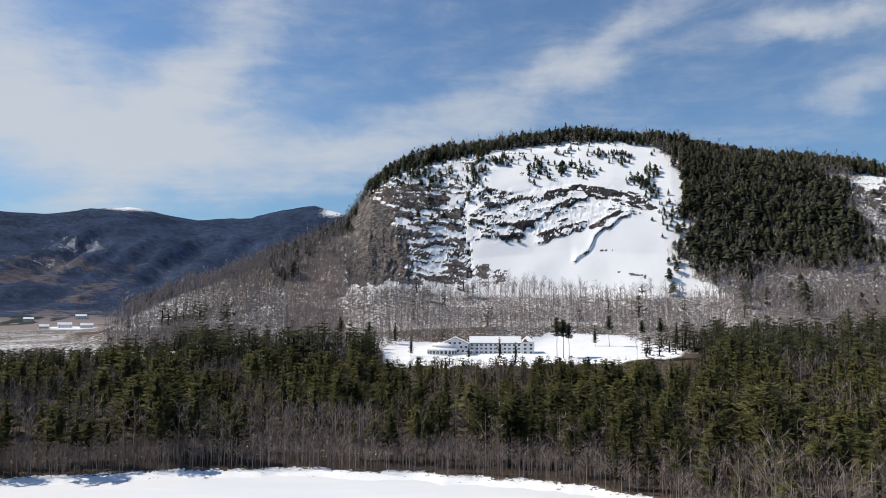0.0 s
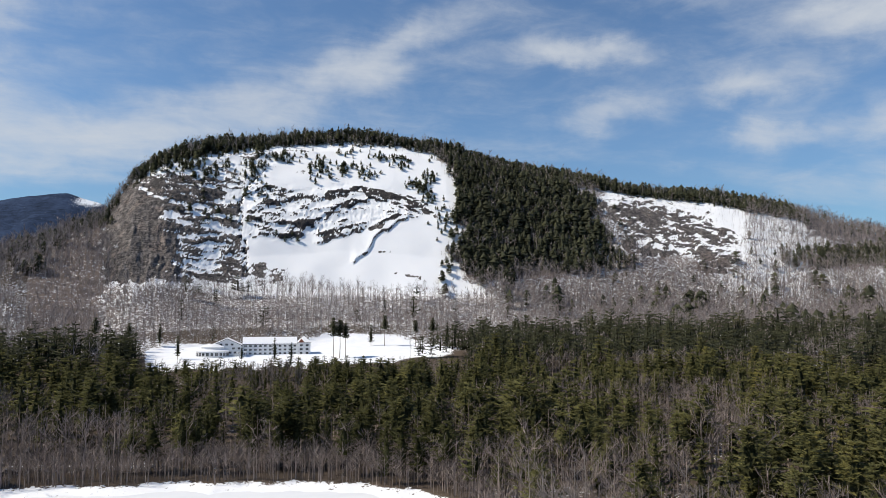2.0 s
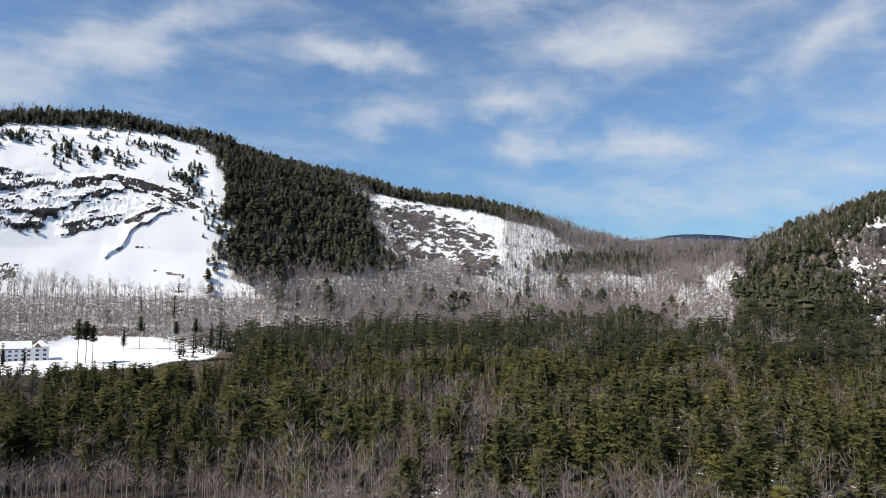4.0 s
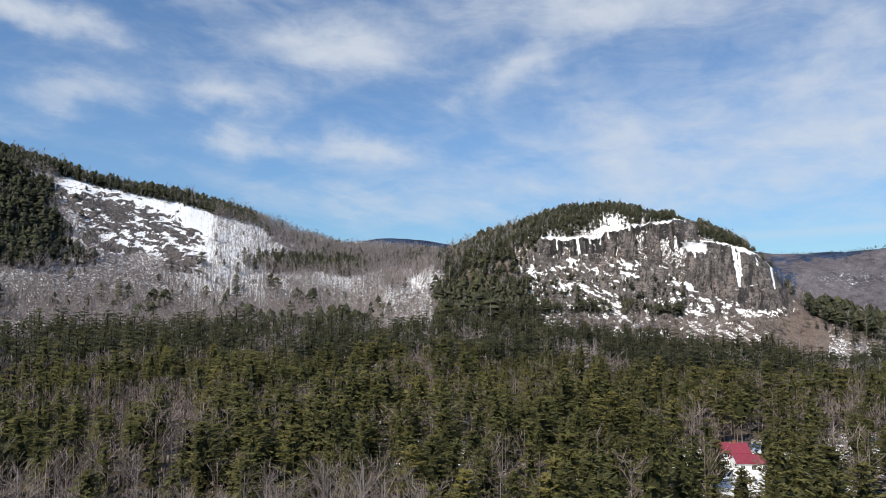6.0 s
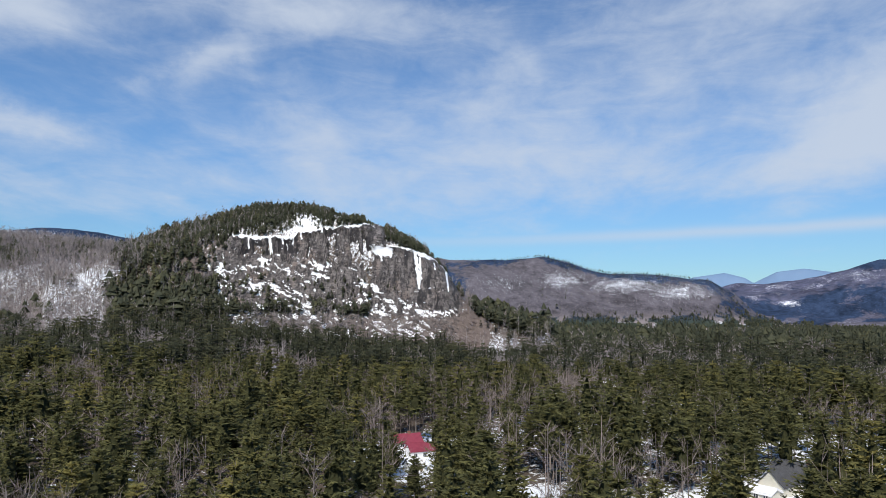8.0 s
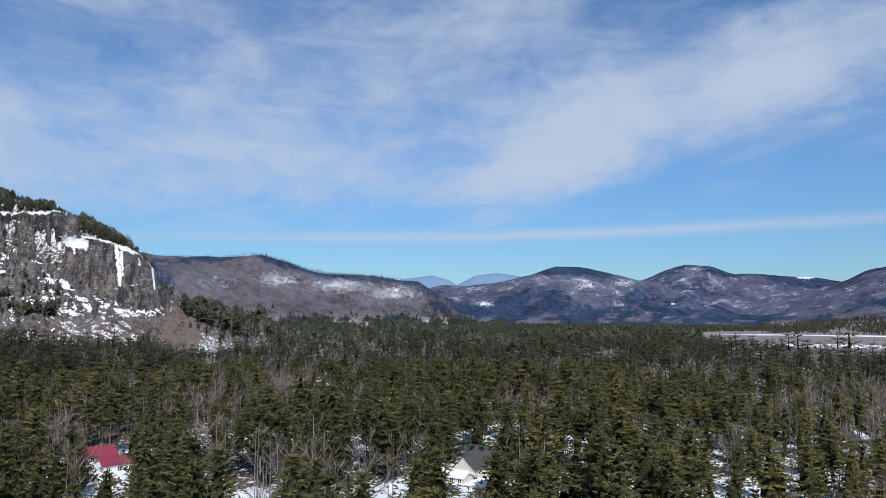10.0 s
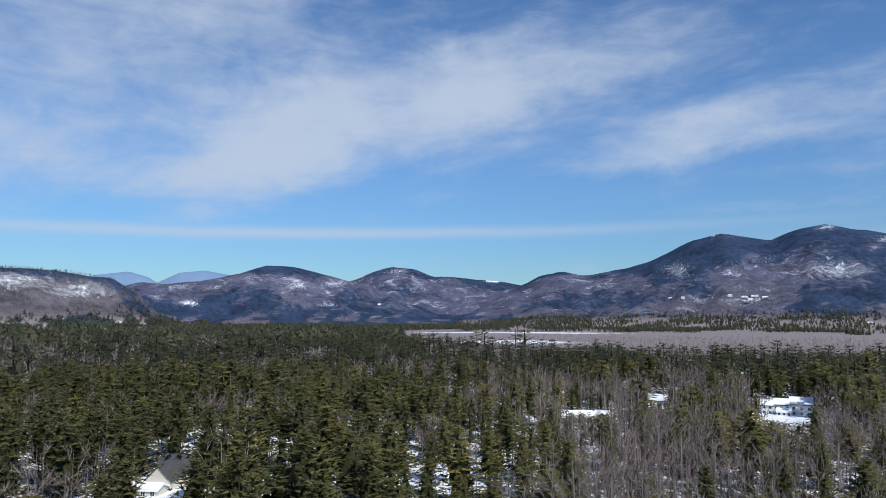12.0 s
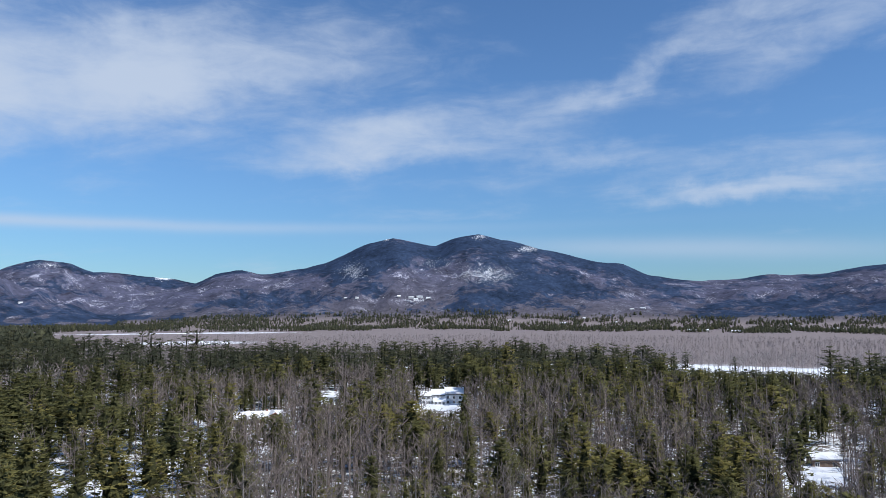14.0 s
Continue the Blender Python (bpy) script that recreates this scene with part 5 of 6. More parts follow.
def young_pines():
    """Small pines scattered through the thin hardwoods."""
    x, y, az, r, rng = scatter(8.5, 120, 200, 118, 440, 141)
    h = ground(az, r)
    p, w = cover(az, r, h)
    k = (w > 0.5) & (rng.uniform(0, 1, len(x)) < 0.45 + 0.5 * ease(fbm(x / 50, y / 50, 142, 3), 0.45, 0.62))
    x, y, az, r, h = x[k], y[k], az[k], r[k], h[k]
    size = rng.uniform(7, 16, len(x))
    for a_s, half, r_s, el_s in SIGHT[:-2]:
        size = np.where((np.abs(az - a_s) < half) & (r < r_s), np.minimum(size, EYE_Z + r * math.tan(radians(el_s)) - h), size)
    k = size > 2.5
    x, y, az, r, h, size = x[k], y[k], az[k], r[k], h[k], size[k]
    n = len(x)
    plant_many("young_pines", NEEDLES, PINE_HALF, x, y, h - 0.3, size, rng.uniform(0.8, 1.2, n), rng.randint(0, len(PINE_HALF), n), rng.uniform(0, 6.28, n),
               np.clip(rng.normal(0.55, 0.25, n), 0, 1), "young yellow-green pines scattered among bare hardwoods", "young pines")


young_pines()


def shore_brush():
    """Low leafless shrubs along the lake's edge."""
    x, y, az, r, rng = scatter(1.9, -42, 30, 150, 330, 131)
    out = r - lake_edge(az)
    k = (out > -0.5) & (out < 30) & (rng.uniform(0, 1, len(x)) < 0.9)
    x, y, az, r = x[k], y[k], az[k], r[k]
    n = len(x)
    plant_many("shore_brush", TWIGS, BARE_FAR, x, y, ground(az, r) - 0.2, rng.uniform(5, 13, n), rng.uniform(0.8, 1.4, n), rng.randint(0, len(BARE_FAR), n), rng.uniform(0, 6.28, n),
               rng.uniform(0, 1, n), "leafless grey brush along the frozen shore", "shrubs")


shore_brush()


def tree_things():
    """Single pines and bare trees, each with its trunk and crown."""
    rng = np.random.RandomState(55)
    pine_parts, bare_parts = [], []
    for v, f, core in PINE_NEAR:
        tv, tf = stem(rng, 0.96, 0.0095, 0.0015, 5, 3)
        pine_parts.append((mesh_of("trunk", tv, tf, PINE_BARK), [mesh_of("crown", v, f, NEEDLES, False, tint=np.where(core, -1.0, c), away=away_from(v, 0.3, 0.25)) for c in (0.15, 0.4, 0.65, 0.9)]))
    for _ in range(6):
        s = Soup()
        a, b = bare_crown(rng, 9, 14, 0.0085, 2, 0.0016)
        for v, f in (stem(rng, 0.95, 0.0085, 0.002, 5, 3), a):
            s.add(v, f)
        bare_parts.append((mesh_of("trunk", *s.done(), BARE_BARK), [mesh_of("twig_crown", *b, TWIGS)]))
    for data, parts, nm, crown, label, cat, grp in ((NEAR_PINES, pine_parts, "pine_tree", "crown", "tall olive-green white pine standing in snow", "pine tree", "pines by the lake"),
                                                    (NEAR_BARES, bare_parts, "bare_tree", "twig_crown", "leafless grey hardwood tree standing in snow", "bare tree", "bare trees by the lake")):
        n = min(len(data[0]), 300)
        order = np.argsort(data[6])[:n]
        for i in order:
            trunk, crowns = parts[rng.randint(len(parts))]
            e = new(nm)
            girth = rng.uniform(1.05, 1.45) if crown == "crown" else rng.uniform(0.9, 1.2)
            e.matrix_basis = pose(data[0][i], data[1][i], data[2][i], 0, 0, rng.uniform(0, 360)) @ Matrix.Diagonal((data[3][i] * girth, data[3][i] * girth, data[3][i], 1.0))
            for part_name, me in (("trunk", trunk), (crown, crowns[max(0, min(int(data[4][i] * 4), len(crowns) - 1))])):
                new(part_name, me).parent = e
            tagged(e, label, cat, grp)


tree_things()


# ---- buildings ----
def paint_material(name, c0, c1, rough=0.6, scale=1.5, stretch=1.0):
    mat, g, b = material(name, rough, 0.3)
    f = g.math("ADD", g.math("MULTIPLY", g.noise(g.pos(1, 1, stretch), scale, 4), 0.6), g.math("MULTIPLY", g.noise(g.pos(), scale * 0.15, 3), 0.4))
    g.put(b.inputs["Base Color"], g.mix(g.step(f, 0.3, 0.7), col(*c0), col(*c1)))
    g.put(b.inputs["Normal"], g.n("ShaderNodeBump", {"Height": f, "Strength": 0.25, "Distance": 0.05}))
    return mat


SIDING = paint_material("white_siding", (0.68, 0.69, 0.70), (0.80, 0.80, 0.79), 0.6, 1.2, 8.0)
CREAM = paint_material("cream_siding", (0.55, 0.53, 0.45), (0.66, 0.63, 0.54), 0.6, 1.2, 8.0)
BROWN = paint_material("brown_siding", (0.16, 0.11, 0.08), (0.24, 0.17, 0.12), 0.7, 1.2, 8.0)
RED_METAL = paint_material("red_metal_roof", (0.20, 0.035, 0.055), (0.28, 0.055, 0.08), 0.4, 0.8)
SHINGLE = paint_material("grey_shingle_roof", (0.05, 0.05, 0.055), (0.10, 0.10, 0.105), 0.85, 3.0)
RUST = paint_material("rust_shingle_roof", (0.26, 0.09, 0.06), (0.36, 0.14, 0.09), 0.8, 3.0)
ROOF_SNOW = paint_material("roof_snow", (0.82, 0.84, 0.88), (0.90, 0.90, 0.91), 0.6, 0.5)
TRIM = paint_material("white_trim", (0.74, 0.74, 0.73), (0.82, 0.82, 0.81), 0.5, 2.0)
DECK = paint_material("deck_wood", (0.20, 0.15, 0.11), (0.30, 0.23, 0.17), 0.8, 2.0)
BRICK = paint_material("chimney_brick", (0.20, 0.09, 0.07), (0.30, 0.14, 0.10), 0.85, 3.0)


def glass_material():
    mat, g, b = material("window_glass", 0.08, 0.6)
    g.put(b.inputs["Base Color"], g.mix(g.noise(g.pos(), 0.5, 2), col(0.015, 0.018, 0.022), col(0.05, 0.055, 0.06)))
    return mat


GLASS = glass_material()


def box(bm, x0, x1, y0, y1, z0, z1):
    v = [bm.verts.new(p) for p in ((x0, y0, z0), (x1, y0, z0), (x1, y1, z0), (x0, y1, z0), (x0, y0, z1), (x1, y0, z1), (x1, y1, z1), (x0, y1, z1))]
    for f in ((3, 2, 1, 0), (4, 5, 6, 7), (0, 1, 5, 4), (1, 2, 6, 5), (2, 3, 7, 6), (3, 0, 4, 7)):
        bm.faces.new([v[i] for i in f])


def prism(bm, section, x0, x1, along="x"):
    """A section in (across, up) drawn out along x, or along y."""
    put = (lambda a, b, t: (t, a, b)) if along == "x" else (lambda a, b, t: (a, t, b))
    p = [bm.verts.new(put(a, b, x0)) for a, b in section]
    q = [bm.verts.new(put(a, b, x1)) for a, b in section]
    n = len(section)
    bm.faces.new(p), bm.faces.new(list(reversed(q)))
    for i in range(n):
        j = (i + 1) % n
        bm.faces.new((p[i], q[i], q[j], p[j]))
    bmesh.ops.recalc_face_normals(bm, faces=bm.faces)


def part(name, bm, mat, parent, label=""):
    me = bpy.data.meshes.new(name)
    bm.to_mesh(me)
    bm.free()
    me.materials.append(mat)
    ob = new(name, me)
    ob.parent = parent
    if label:
        tagged(ob, label)
    return ob


def boxed(name, mat, parent, x0, x1, y0, y1, z0, z1, label=""):
    bm = bmesh.new()
    box(bm, x0, x1, y0, y1, z0, z1)
    return part(name, bm, mat, parent, label)


def wall_with_gable(parent, x0, x1, y0, y1, z0, eave, peak, along, mat):
    """Walls of a house, with the gable ends up to the ridge. along: the ridge's direction."""
    bm = bmesh.new()
    if along == "x":
        mid = (y0 + y1) / 2
        prism(bm, [(y0, z0), (y1, z0), (y1, eave), (mid, peak), (y0, eave)], x0, x1, "x")
    else:
        mid = (x0 + x1) / 2
        prism(bm, [(x0, z0), (x1, z0), (x1, eave), (mid, peak), (x0, eave)], y0, y1, "y")
    return part("wall", bm, mat, parent)


def gable_roof(parent, x0, x1, y0, y1, eave, peak, along, mat, name="roof", lift=0.0, thick=0.3, over=0.5, label=""):
    bm = bmesh.new()
    lo, hi = (y0, y1) if along == "x" else (x0, x1)
    a, b = (x0, x1) if along == "x" else (y0, y1)
    mid, rise = (lo + hi) / 2, (peak - eave) / ((hi - lo) / 2)
    e0, z = lo - over, eave - over * rise + lift
    e1 = hi + over
    prism(bm, [(e0, z), (mid, peak + lift), (e1, z), (e1, z + thick), (mid, peak + lift + thick), (e0, z + thick)], a - over, b + over, along)
    return part(name, bm, mat, parent, label)


def window(parent, x, y, z, w, h, face="front"):
    """A framed window, standing a little proud of its wall. face: front (towards -y), left or right."""
    f, g = bmesh.new(), bmesh.new()
    t = 0.12
    for x0, x1, z0, z1 in ((-w / 2 - t, -w / 2, -h / 2 - t, h / 2 + t), (w / 2, w / 2 + t, -h / 2 - t, h / 2 + t), (-w / 2, w / 2, h / 2, h / 2 + t),
                           (-w / 2, w / 2, -h / 2 - t, -h / 2), (-0.05, 0.05, -h / 2, h / 2)):
        box(f, x0, x1, -0.10, 0.02, z0, z1)
    box(g, -w / 2, w / 2, -0.04, 0.01, -h / 2, h / 2)
    ob = part("window", f, TRIM, parent)
    part("pane", g, GLASS, ob)
    ob.matrix_basis = pose(x, y, z, 0, 0, {"front": 0, "left": -90, "right": 90, "back": 180}[face])
    return ob


def place_thing(name, az, r, turn, label, category, group="", sink=0.2, z=None):
    """An empty at the base of a thing; its front looks towards the lake, turned by some degrees."""
    x, y = polar(az, r)
    e = new(name)
    e.matrix_basis = pose(float(x), float(y), float(ground(az, r)) - sink if z is None else z, 0, 0, -az + turn)
    return tagged(e, label, category, group)


def reach(az, el, lo, hi):
    """The distance between lo and hi at which the land is seen at this elevation."""
    r = np.arange(lo, hi, 10.0)
    return float(r[np.argmin(np.abs(slope_el(az + 0 * r, r, ground(az + 0 * r, r)) - el))])


def house(name, az, r, turn, w, d, eave, rise, wall, roof, label, along="x", snow=1.0, rows=1, cols=4, chimney=True, deck=False, group="", sink=0.8, category="house", parent=None, dx=0.0, dy=0.0):
    """A gabled house with windows, a door, a chimney and snow on its roof."""
    e = parent or place_thing(name, az, r, turn, label, category, group, sink)
    x0, x1, y0, y1 = dx - w / 2, dx + w / 2, dy, dy + d
    wall_with_gable(e, x0, x1, y0, y1, -1.5, eave, eave + rise, along, wall)
    gable_roof(e, x0, x1, y0, y1, eave, eave + rise, along, roof)
    if snow > 0:
        cut = (1 - snow) * w
        gable_roof(e, x0 + cut, x1, y0, y1, eave, eave + rise, along, ROOF_SNOW, "roof_snow", 0.31, 0.35, 0.35, "thick white snow on the roof")
    step = w / cols
    for j in range(rows):
        for i in range(cols):
            if j == 0 and i == cols // 2 and parent is None:
                continue
            window(e, x0 + step * (i + 0.5), y0, 1.6 + 2.7 * j, min(1.3, step * 0.5), 1.4)
    for j in range(rows):
        window(e, x0, (y0 + y1) / 2, 1.6 + 2.7 * j, 1.2, 1.4, "left")
    if parent is None:
        door = boxed("door", DECK, e, x0 + step * (cols // 2 + 0.5) - 0.5, x0 + step * (cols // 2 + 0.5) + 0.5, y0 - 0.08, y0 + 0.02, 0.2, 2.3, "brown wooden door")
        boxed("door_handle", GLASS, door, x0 + step * (cols // 2 + 0.5) + 0.32, x0 + step * (cols // 2 + 0.5) + 0.4, y0 - 0.14, y0 - 0.08, 1.15, 1.25)
    if chimney:
        cx = x0 + w * 0.68
        c = boxed("chimney", BRICK, e, cx - 0.5, cx + 0.5, (y0 + y1) / 2 - 0.4, (y0 + y1) / 2 + 0.4, eave, eave + rise + 1.3, "brick chimney")
        boxed("chimney_cap", SHINGLE, c, cx - 0.6, cx + 0.6, (y0 + y1) / 2 - 0.5, (y0 + y1) / 2 + 0.5, eave + rise + 1.3, eave + rise + 1.45)
    if deck:
        boxed("deck", DECK, e, x0 + 1, x1 - 1, y0 - 3.2, y0 - 0.03, 0.0, 0.25, "weathered wooden deck")
        for i in range(6):
            px = x0 + 1.2 + i * (w - 2.4) / 5
            boxed("deck_post", DECK, e, px - 0.08, px + 0.08, y0 - 3.15, y0 - 3.0, -1.5, 1.2)
    return e


def hotel():
    e = place_thing("hotel", 3.0, 622, 0, "long white three-storey hotel with snow-covered gable roofs", "hotel", sink=0.3)
    # long wing
    wall_with_gable(e, -9, 36, 0, 15, -2, 9.4, 14.6, "x", SIDING)
    gable_roof(e, -9, 36, 0, 15, 9.4, 14.6, "x", SHINGLE)
    gable_roof(e, -9, 36, 0, 15, 9.4, 14.6, "x", ROOF_SNOW, "roof_snow", 0.31, 0.4, 0.35, "smooth white snow over the long roof")
    for j in range(3):
        for i in range(11):
            window(e, -6.8 + i * 4.1, 0, 1.5 + 3.15 * j, 1.9, 1.5)
    boxed("eave_trim", TRIM, e, -9, 36, -0.2, -0.03, 9.0, 9.35)
    # end tower with a hipped roof
    boxed("tower_wall", SIDING, e, 37, 47.5, -3, 11, -2, 10.6, "white square end tower")
    boxed("link_wall", SIDING, e, 36.03, 36.97, -0.5, 13, -2, 9.3)
    for name, mat, lift, o, lab in (("tower_roof", SHINGLE, 0.0, 0.5, ""), ("tower_snow", ROOF_SNOW, 0.28, 0.35, "snow on the tower roof")):
        bm = bmesh.new()
        base = [bm.verts.new(p) for p in ((37 - o, -3 - o, 10.6 + lift), (47.5 + o, -3 - o, 10.6 + lift), (47.5 + o, 11 + o, 10.6 + lift), (37 - o, 11 + o, 10.6 + lift))]
        top = [bm.verts.new(p) for p in ((41.5, 2.6, 15.4 + lift), (43, 2.6, 15.4 + lift), (43, 5.4, 15.4 + lift), (41.5, 5.4, 15.4 + lift))]
        bm.faces.new(list(reversed(base))), bm.faces.new(top)
        for i in range(4):
            k = (i + 1) % 4
            bm.faces.new((base[i], base[k], top[k], top[i]))
        part(name, bm, mat, e, lab)
    bm = bmesh.new()
    prism(bm, [(37.2, 10.7), (42.2, 10.7), (39.7, 13.8)], -3.6, 1.5, "y")
    part("tower_gable", bm, RUST, e, "small rust-red gable on the tower roof")
    for j in range(3):
        for x in (39.6, 44.6):
            window(e, x, -3, 1.6 + 3.3 * j, 2.2, 1.7)
        window(e, 47.5, 3.5, 1.6 + 3.3 * j, 2.0, 1.6, "right")
    # gabled front block
    wall_with_gable(e, -34.6, -9.02, -6, 14, -3, 8.4, 14.2, "y", SIDING)
    gable_roof(e, -34.6, -9.02, -6, 14, 8.4, 14.2, "y", SHINGLE)
    gable_roof(e, -34.6, -9.02, -6, 14, 8.4, 14.2, "y", ROOF_SNOW, "roof_snow", 0.31, 0.4, 0.3, "white snow over the front gable")
    for z, xs in ((9.6, (-26.5, -22, -17.5)), (6.3, (-31.5, -26.5, -16.5, -12)), (2.9, (-19, -15, -11.5))):
        for x in xs:
            window(e, x, -6, z, 2.0, 1.6)
    boxed("entry_canopy", TRIM, e, -14, -6, -13, -6.15, 3.2, 3.7, "white canopy roof over the entrance")
    for x in (-13.5, -6.5):
        boxed("canopy_post", TRIM, e, x - 0.2, x + 0.2, -12.8, -12.4, -2, 3.18)
    # round dining room and its deck
    def ring(name, mat, r0, r1, z0, z1, cx=-33.0, cy=-6.2, n=20, label="", cone=1.0):
        bm = bmesh.new()
        a = [math.pi + math.pi * i / n for i in range(n + 1)]
        lo = [bm.verts.new((cx + r0 * math.cos(t), cy + r0 * 0.62 * math.sin(t), z0)) for t in a]
        hi = [bm.verts.new((cx + r1 * math.cos(t), cy + r1 * 0.62 * math.sin(t), z1)) for t in a]
        for i in range(n):
            bm.faces.new((lo[i], lo[i + 1], hi[i + 1], hi[i]))
        bm.faces.new(hi), bm.faces.new(list(reversed(lo)))
        bm.faces.new((lo[-1], lo[0], hi[0], hi[-1]))
        return part(name, bm, mat, e, label)
    ring("deck", DECK, 15.5, 15.5, -1.4, -0.9, label="brown wooden deck round the dining room")
    ring("deck_skirt", BROWN, 14.6, 14.6, -3.5, -1.42)
    ring("dining_room", SIDING, 13.0, 13.0, -0.88, 4.4, label="rounded white dining room with tall windows")
    ring("dining_roof", ROOF_SNOW, 13.8, 9.5, 4.42, 6.0, label="snow-covered curved roof")
    ring("upper_room", SIDING, 9.0, 9.0, 6.02, 7.8)
    ring("upper_roof", ROOF_SNOW, 9.6, 3.5, 7.82, 10.2, label="domed snowy roof")
    for i in range(11):
        t = math.pi * (1.06 + 0.88 * i / 10)
        ob = window(e, 0, 0, 0, 2.0, 2.6)
        ob.matrix_basis = pose(-33 + 13.05 * math.cos(t), -6.2 + 13.05 * 0.62 * math.sin(t), 1.9, 0, 0, math.degrees(math.atan2(math.sin(t) / 0.62, math.cos(t))) + 90)
    for i in range(17):
        t = math.pi * (1.02 + 0.96 * i / 16)
        px, py = -33 + 15.3 * math.cos(t), -6.2 + 15.3 * 0.62 * math.sin(t)
        boxed("rail_post", TRIM, e, px - 0.09, px + 0.09, py - 0.09, py + 0.09, -0.88, 0.3)
    return e


hotel()

red = house("red_roof_house", 82.0, 275, 18, 13, 8, 5.2, 2.6, SIDING, RED_METAL, "white house with a dark red metal roof among pines", snow=0.0, rows=2, cols=4)
house("", 0, 0, 0, 11, 7, 3.2, 2.2, SIDING, RED_METAL, "", snow=0.0, cols=3, chimney=False, parent=red, dx=5.0, dy=-7.2)
house("snowy_shed", 82.9, 246, 25, 6, 5, 2.6, 2.0, SIDING, SHINGLE, "small white shed with deep snow on its roof", snow=1, cols=2, chimney=False, category="shed")
grey = house("grey_roof_house", 110.9, 243, -28, 15, 10, 4.5, 4.6, CREAM, SHINGLE, "cream house with a dark grey shingle roof", "x", 0.0, 1, 4, group="")
house("", 0, 0, 0, 8, 9, 4.0, 4.0, CREAM, SHINGLE, "", "y", 0.0, 1, 2, False, parent=grey, dx=-2.0, dy=-8.5)
house("", 0, 0, 0, 9, 6, 2.4, 1.2, CREAM, ROOF_SNOW, "", "x", 1.0, 1, 3, False, parent=grey, dx=-3.0, dy=-15.0)
ranch = house("ranch_house", 142.6, 362, 8, 24, 9, 3.0, 2.6, BROWN, SHINGLE, "low brown ranch house with a snow-covered roof", "x", 1.0, 1, 6)
house("", 0, 0, 0, 8, 8, 3.0, 3.0, BROWN, RUST, "", "y", 1.0, 1, 2, False, parent=ranch, dx=7.0, dy=-4.0)
house("snowy_cottage", 148.1, 440, -10, 13, 8, 3.4, 3.0, SIDING, SHINGLE, "small white cottage with a snowy roof below pines", snow=1.0, rows=1, cols=3)
white = house("white_house", 158.0, 424, 0, 11, 9, 6.4, 3.0, SIDING, SHINGLE, "large white house with snowy roofs on a cleared knoll", snow=1.0, rows=2, cols=3)
house("", 0, 0, 0, 8, 8, 5.8, 2.6, SIDING, SHINGLE, "", snow=1.0, rows=2, cols=3, chimney=False, parent=white, dx=-9.6, dy=-1.5)
house("", 0, 0, 0, 6, 7, 5.2, 2.2, SIDING, SHINGLE, "", snow=1.0, rows=2, cols=2, chimney=False, parent=white, dx=-16.7, dy=-2.5)
house("", 0, 0, 0, 7, 4, 2.6, 1.4, SIDING, ROOF_SNOW, "", snow=1.0, rows=1, cols=3, chimney=False, deck=True, parent=white, dx=-8.5, dy=-5.6)
house("lake_cabin", 185.3, 288, 20, 9, 6, 3.2, 1.6, BROWN, SHINGLE, "brown cabin with thick snow on a low roof", snow=1.0, cols=3, chimney=False)
house("brown_house", 98.3, 500, 15, 10, 8, 3.6, 4.2, BROWN, SHINGLE, "brown house with a snowy roof deep in pines", snow=1.0, cols=3)

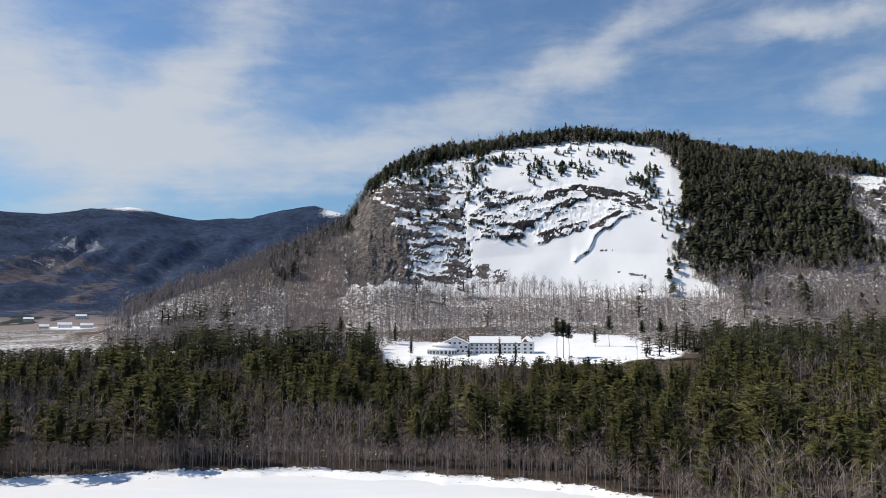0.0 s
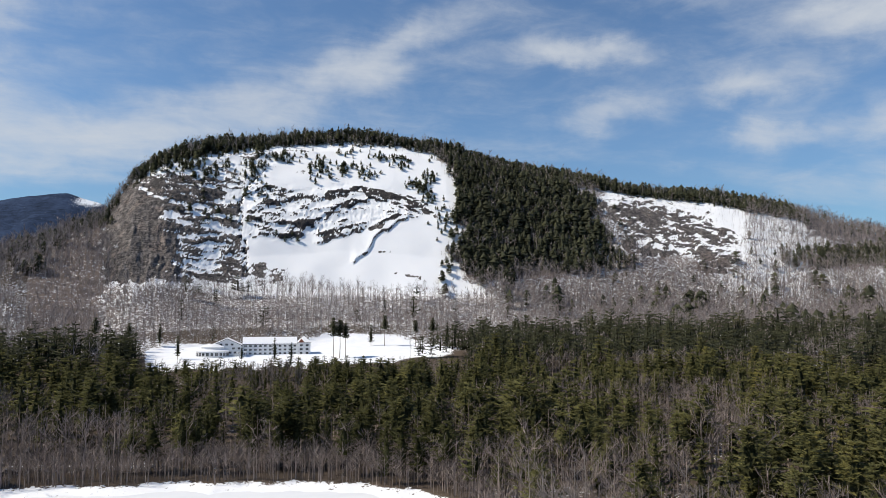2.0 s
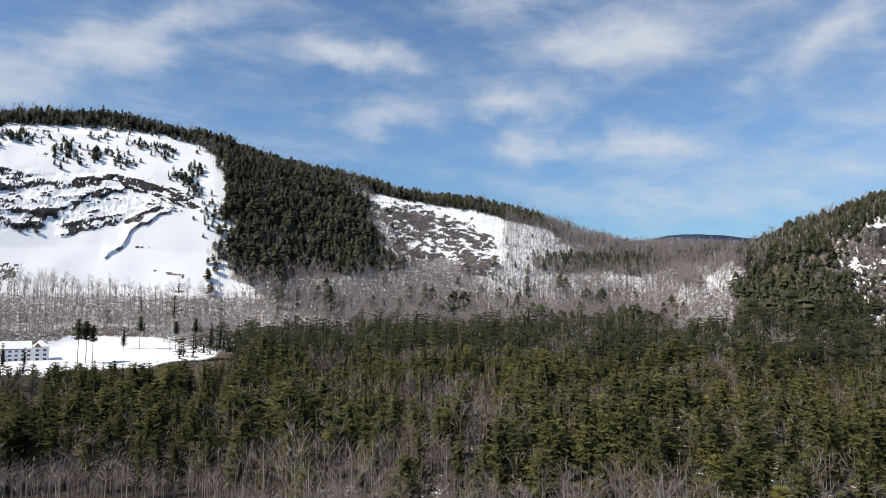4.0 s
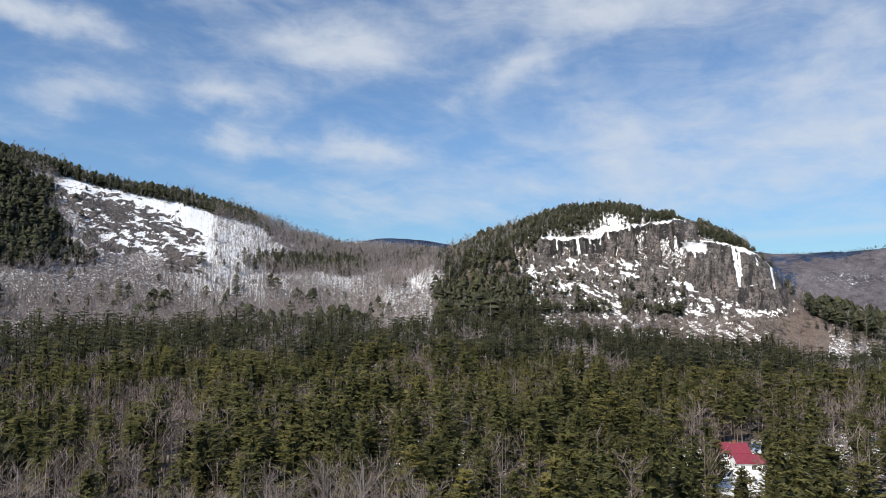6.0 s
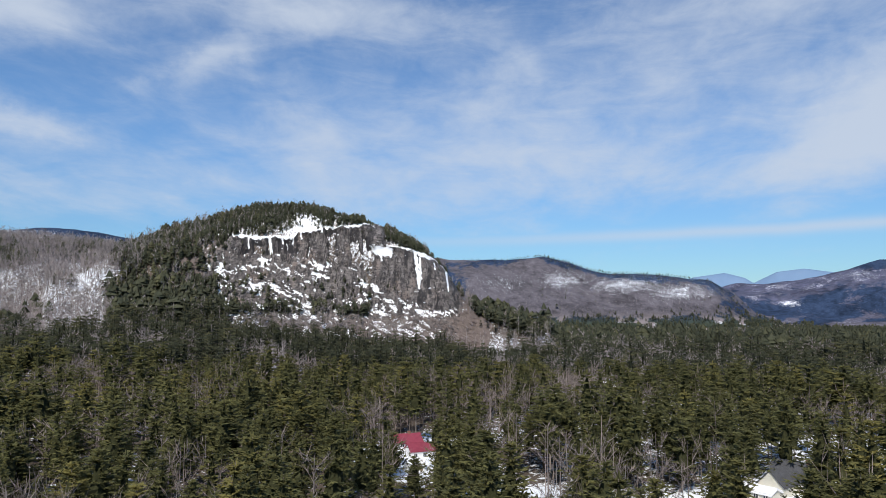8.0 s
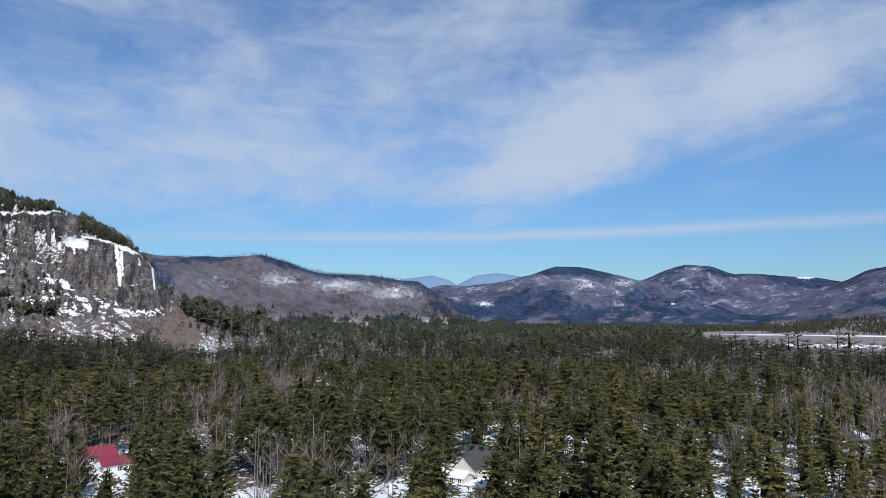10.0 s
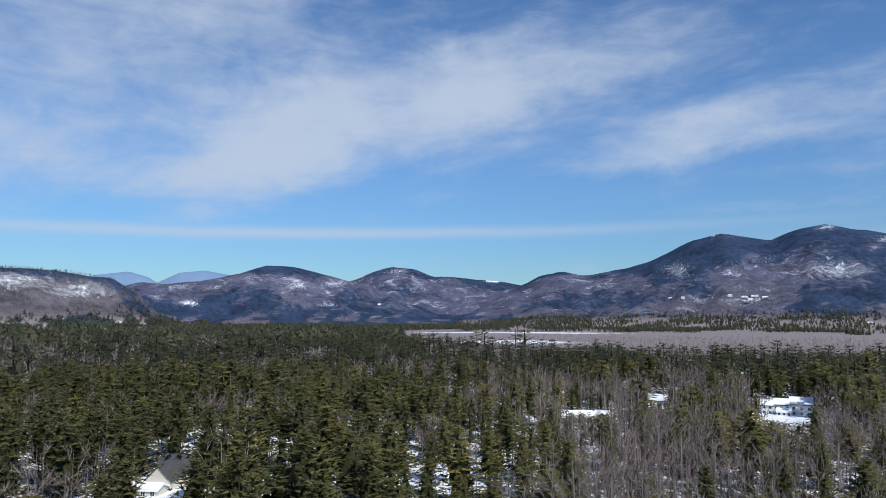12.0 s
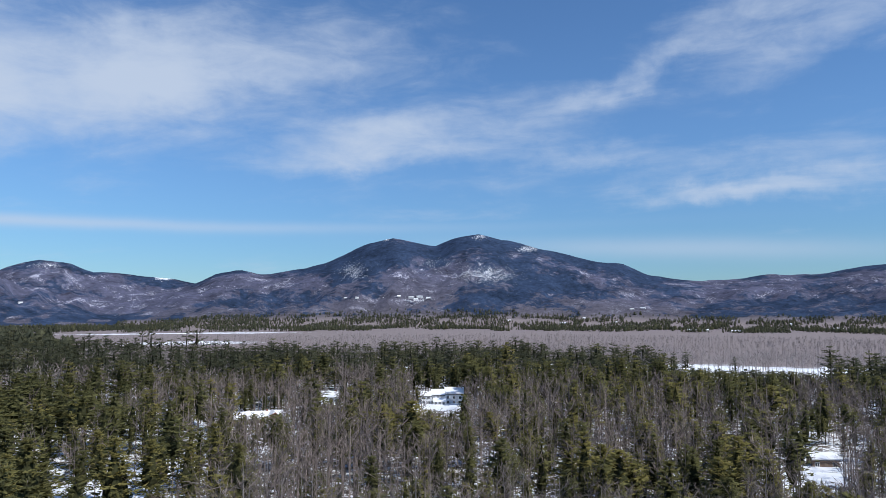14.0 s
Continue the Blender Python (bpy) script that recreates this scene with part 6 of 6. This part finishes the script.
# houses across the valley
FAR = [(-28.3, 1490, 24, 6.0), (-26.9, 1475, 22, 5.0), (-27.3, 2000, 26, 7.0), (-30.6, 1960, 22, 6.0), (-23.8, 1650, 18, 4.0), (-29.6, 1440, 16, 4.0)]
for az_h, r_h, w_h, e_h in FAR:
    house("valley_house", az_h, r_h, 15 * math.sin(az_h * 7), w_h, 12, e_h, 4.0, CREAM if w_h < 24 else SIDING, SHINGLE, "pale house with a snowy roof in brown woods", rows=2 if e_h > 5 else 1, cols=4, group="houses across the valley")
VILLAGE = [(152.4, 1.15, 22), (153.1, 1.2, 26), (153.8, 1.1, 30), (154.5, 1.2, 30), (155.2, 1.25, 34), (155.9, 1.2, 24), (149.2, 1.1, 26), (150.1, 1.15, 18), (150.9, 1.2, 18)]
VILLAGE += [(166.8, -0.9, 30), (172.2, 0.25, 22), (173.0, 0.3, 26), (174.2, 0.25, 18), (176.6, -1.4, 30), (177.6, -1.4, 24), (179.8, -1.45, 40), (186.5, -1.2, 34), (162.5, -0.7, 16), (170.9, -0.8, 18)]
VILLAGE += [(153.5, 1.3, 20), (154.9, 1.05, 24), (126.0, 0.6, 20), (168.5, -0.5, 14), (183.5, -0.9, 18)]
for az_h, el_h, w_h in VILLAGE:
    house("valley_house", az_h, reach(az_h, el_h, 1700, 3600), 20 * math.sin(az_h * 5), 0.8 * w_h, 9, 4.0, 2.8, SIDING, SHINGLE, "pale building with a snowy roof in the far valley", rows=2, cols=4, chimney=False, group="buildings in the far valley")


# ---- tall pines on the hotel lawn ----
def lawn_pines():
    rng = np.random.RandomState(91)
    for az_p, r_p, tall in ((9.2, 592, 35), (9.7, 594, 33), (10.15, 597, 30), (4.6, 575, 19), (2.1, 577, 13), (5.9, 580, 15), (-2.6, 600, 20), (13.3, 672, 30), (15.8, 668, 26), (17.2, 664, 29), (18.4, 660, 25), (12.2, 676, 21), (-6.0, 650, 26), (-8.3, 660, 29), (-3.9, 668, 21)):
        low, wide = (0.52, 0.20) if tall > 25 else (0.12, 0.24)
        v, f, core = with_core(rng, pine_crown(rng, (12, 6, 3, 3), 0.062, low, wide), low, wide, 6, 3)
        e = place_thing("pine_tree", az_p, r_p, 0, "tall dark pine with a bare lower trunk" if tall > 25 else "dark green pine beside the hotel", "pine tree", "pines round the hotel")
        e.scale = (tall, tall, tall)
        new("trunk", mesh_of("trunk", *stem(rng, 0.96, 0.011, 0.002, 6, 3), PINE_BARK)).parent = e
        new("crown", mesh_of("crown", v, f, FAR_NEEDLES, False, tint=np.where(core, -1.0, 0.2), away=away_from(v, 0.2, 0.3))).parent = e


lawn_pines()
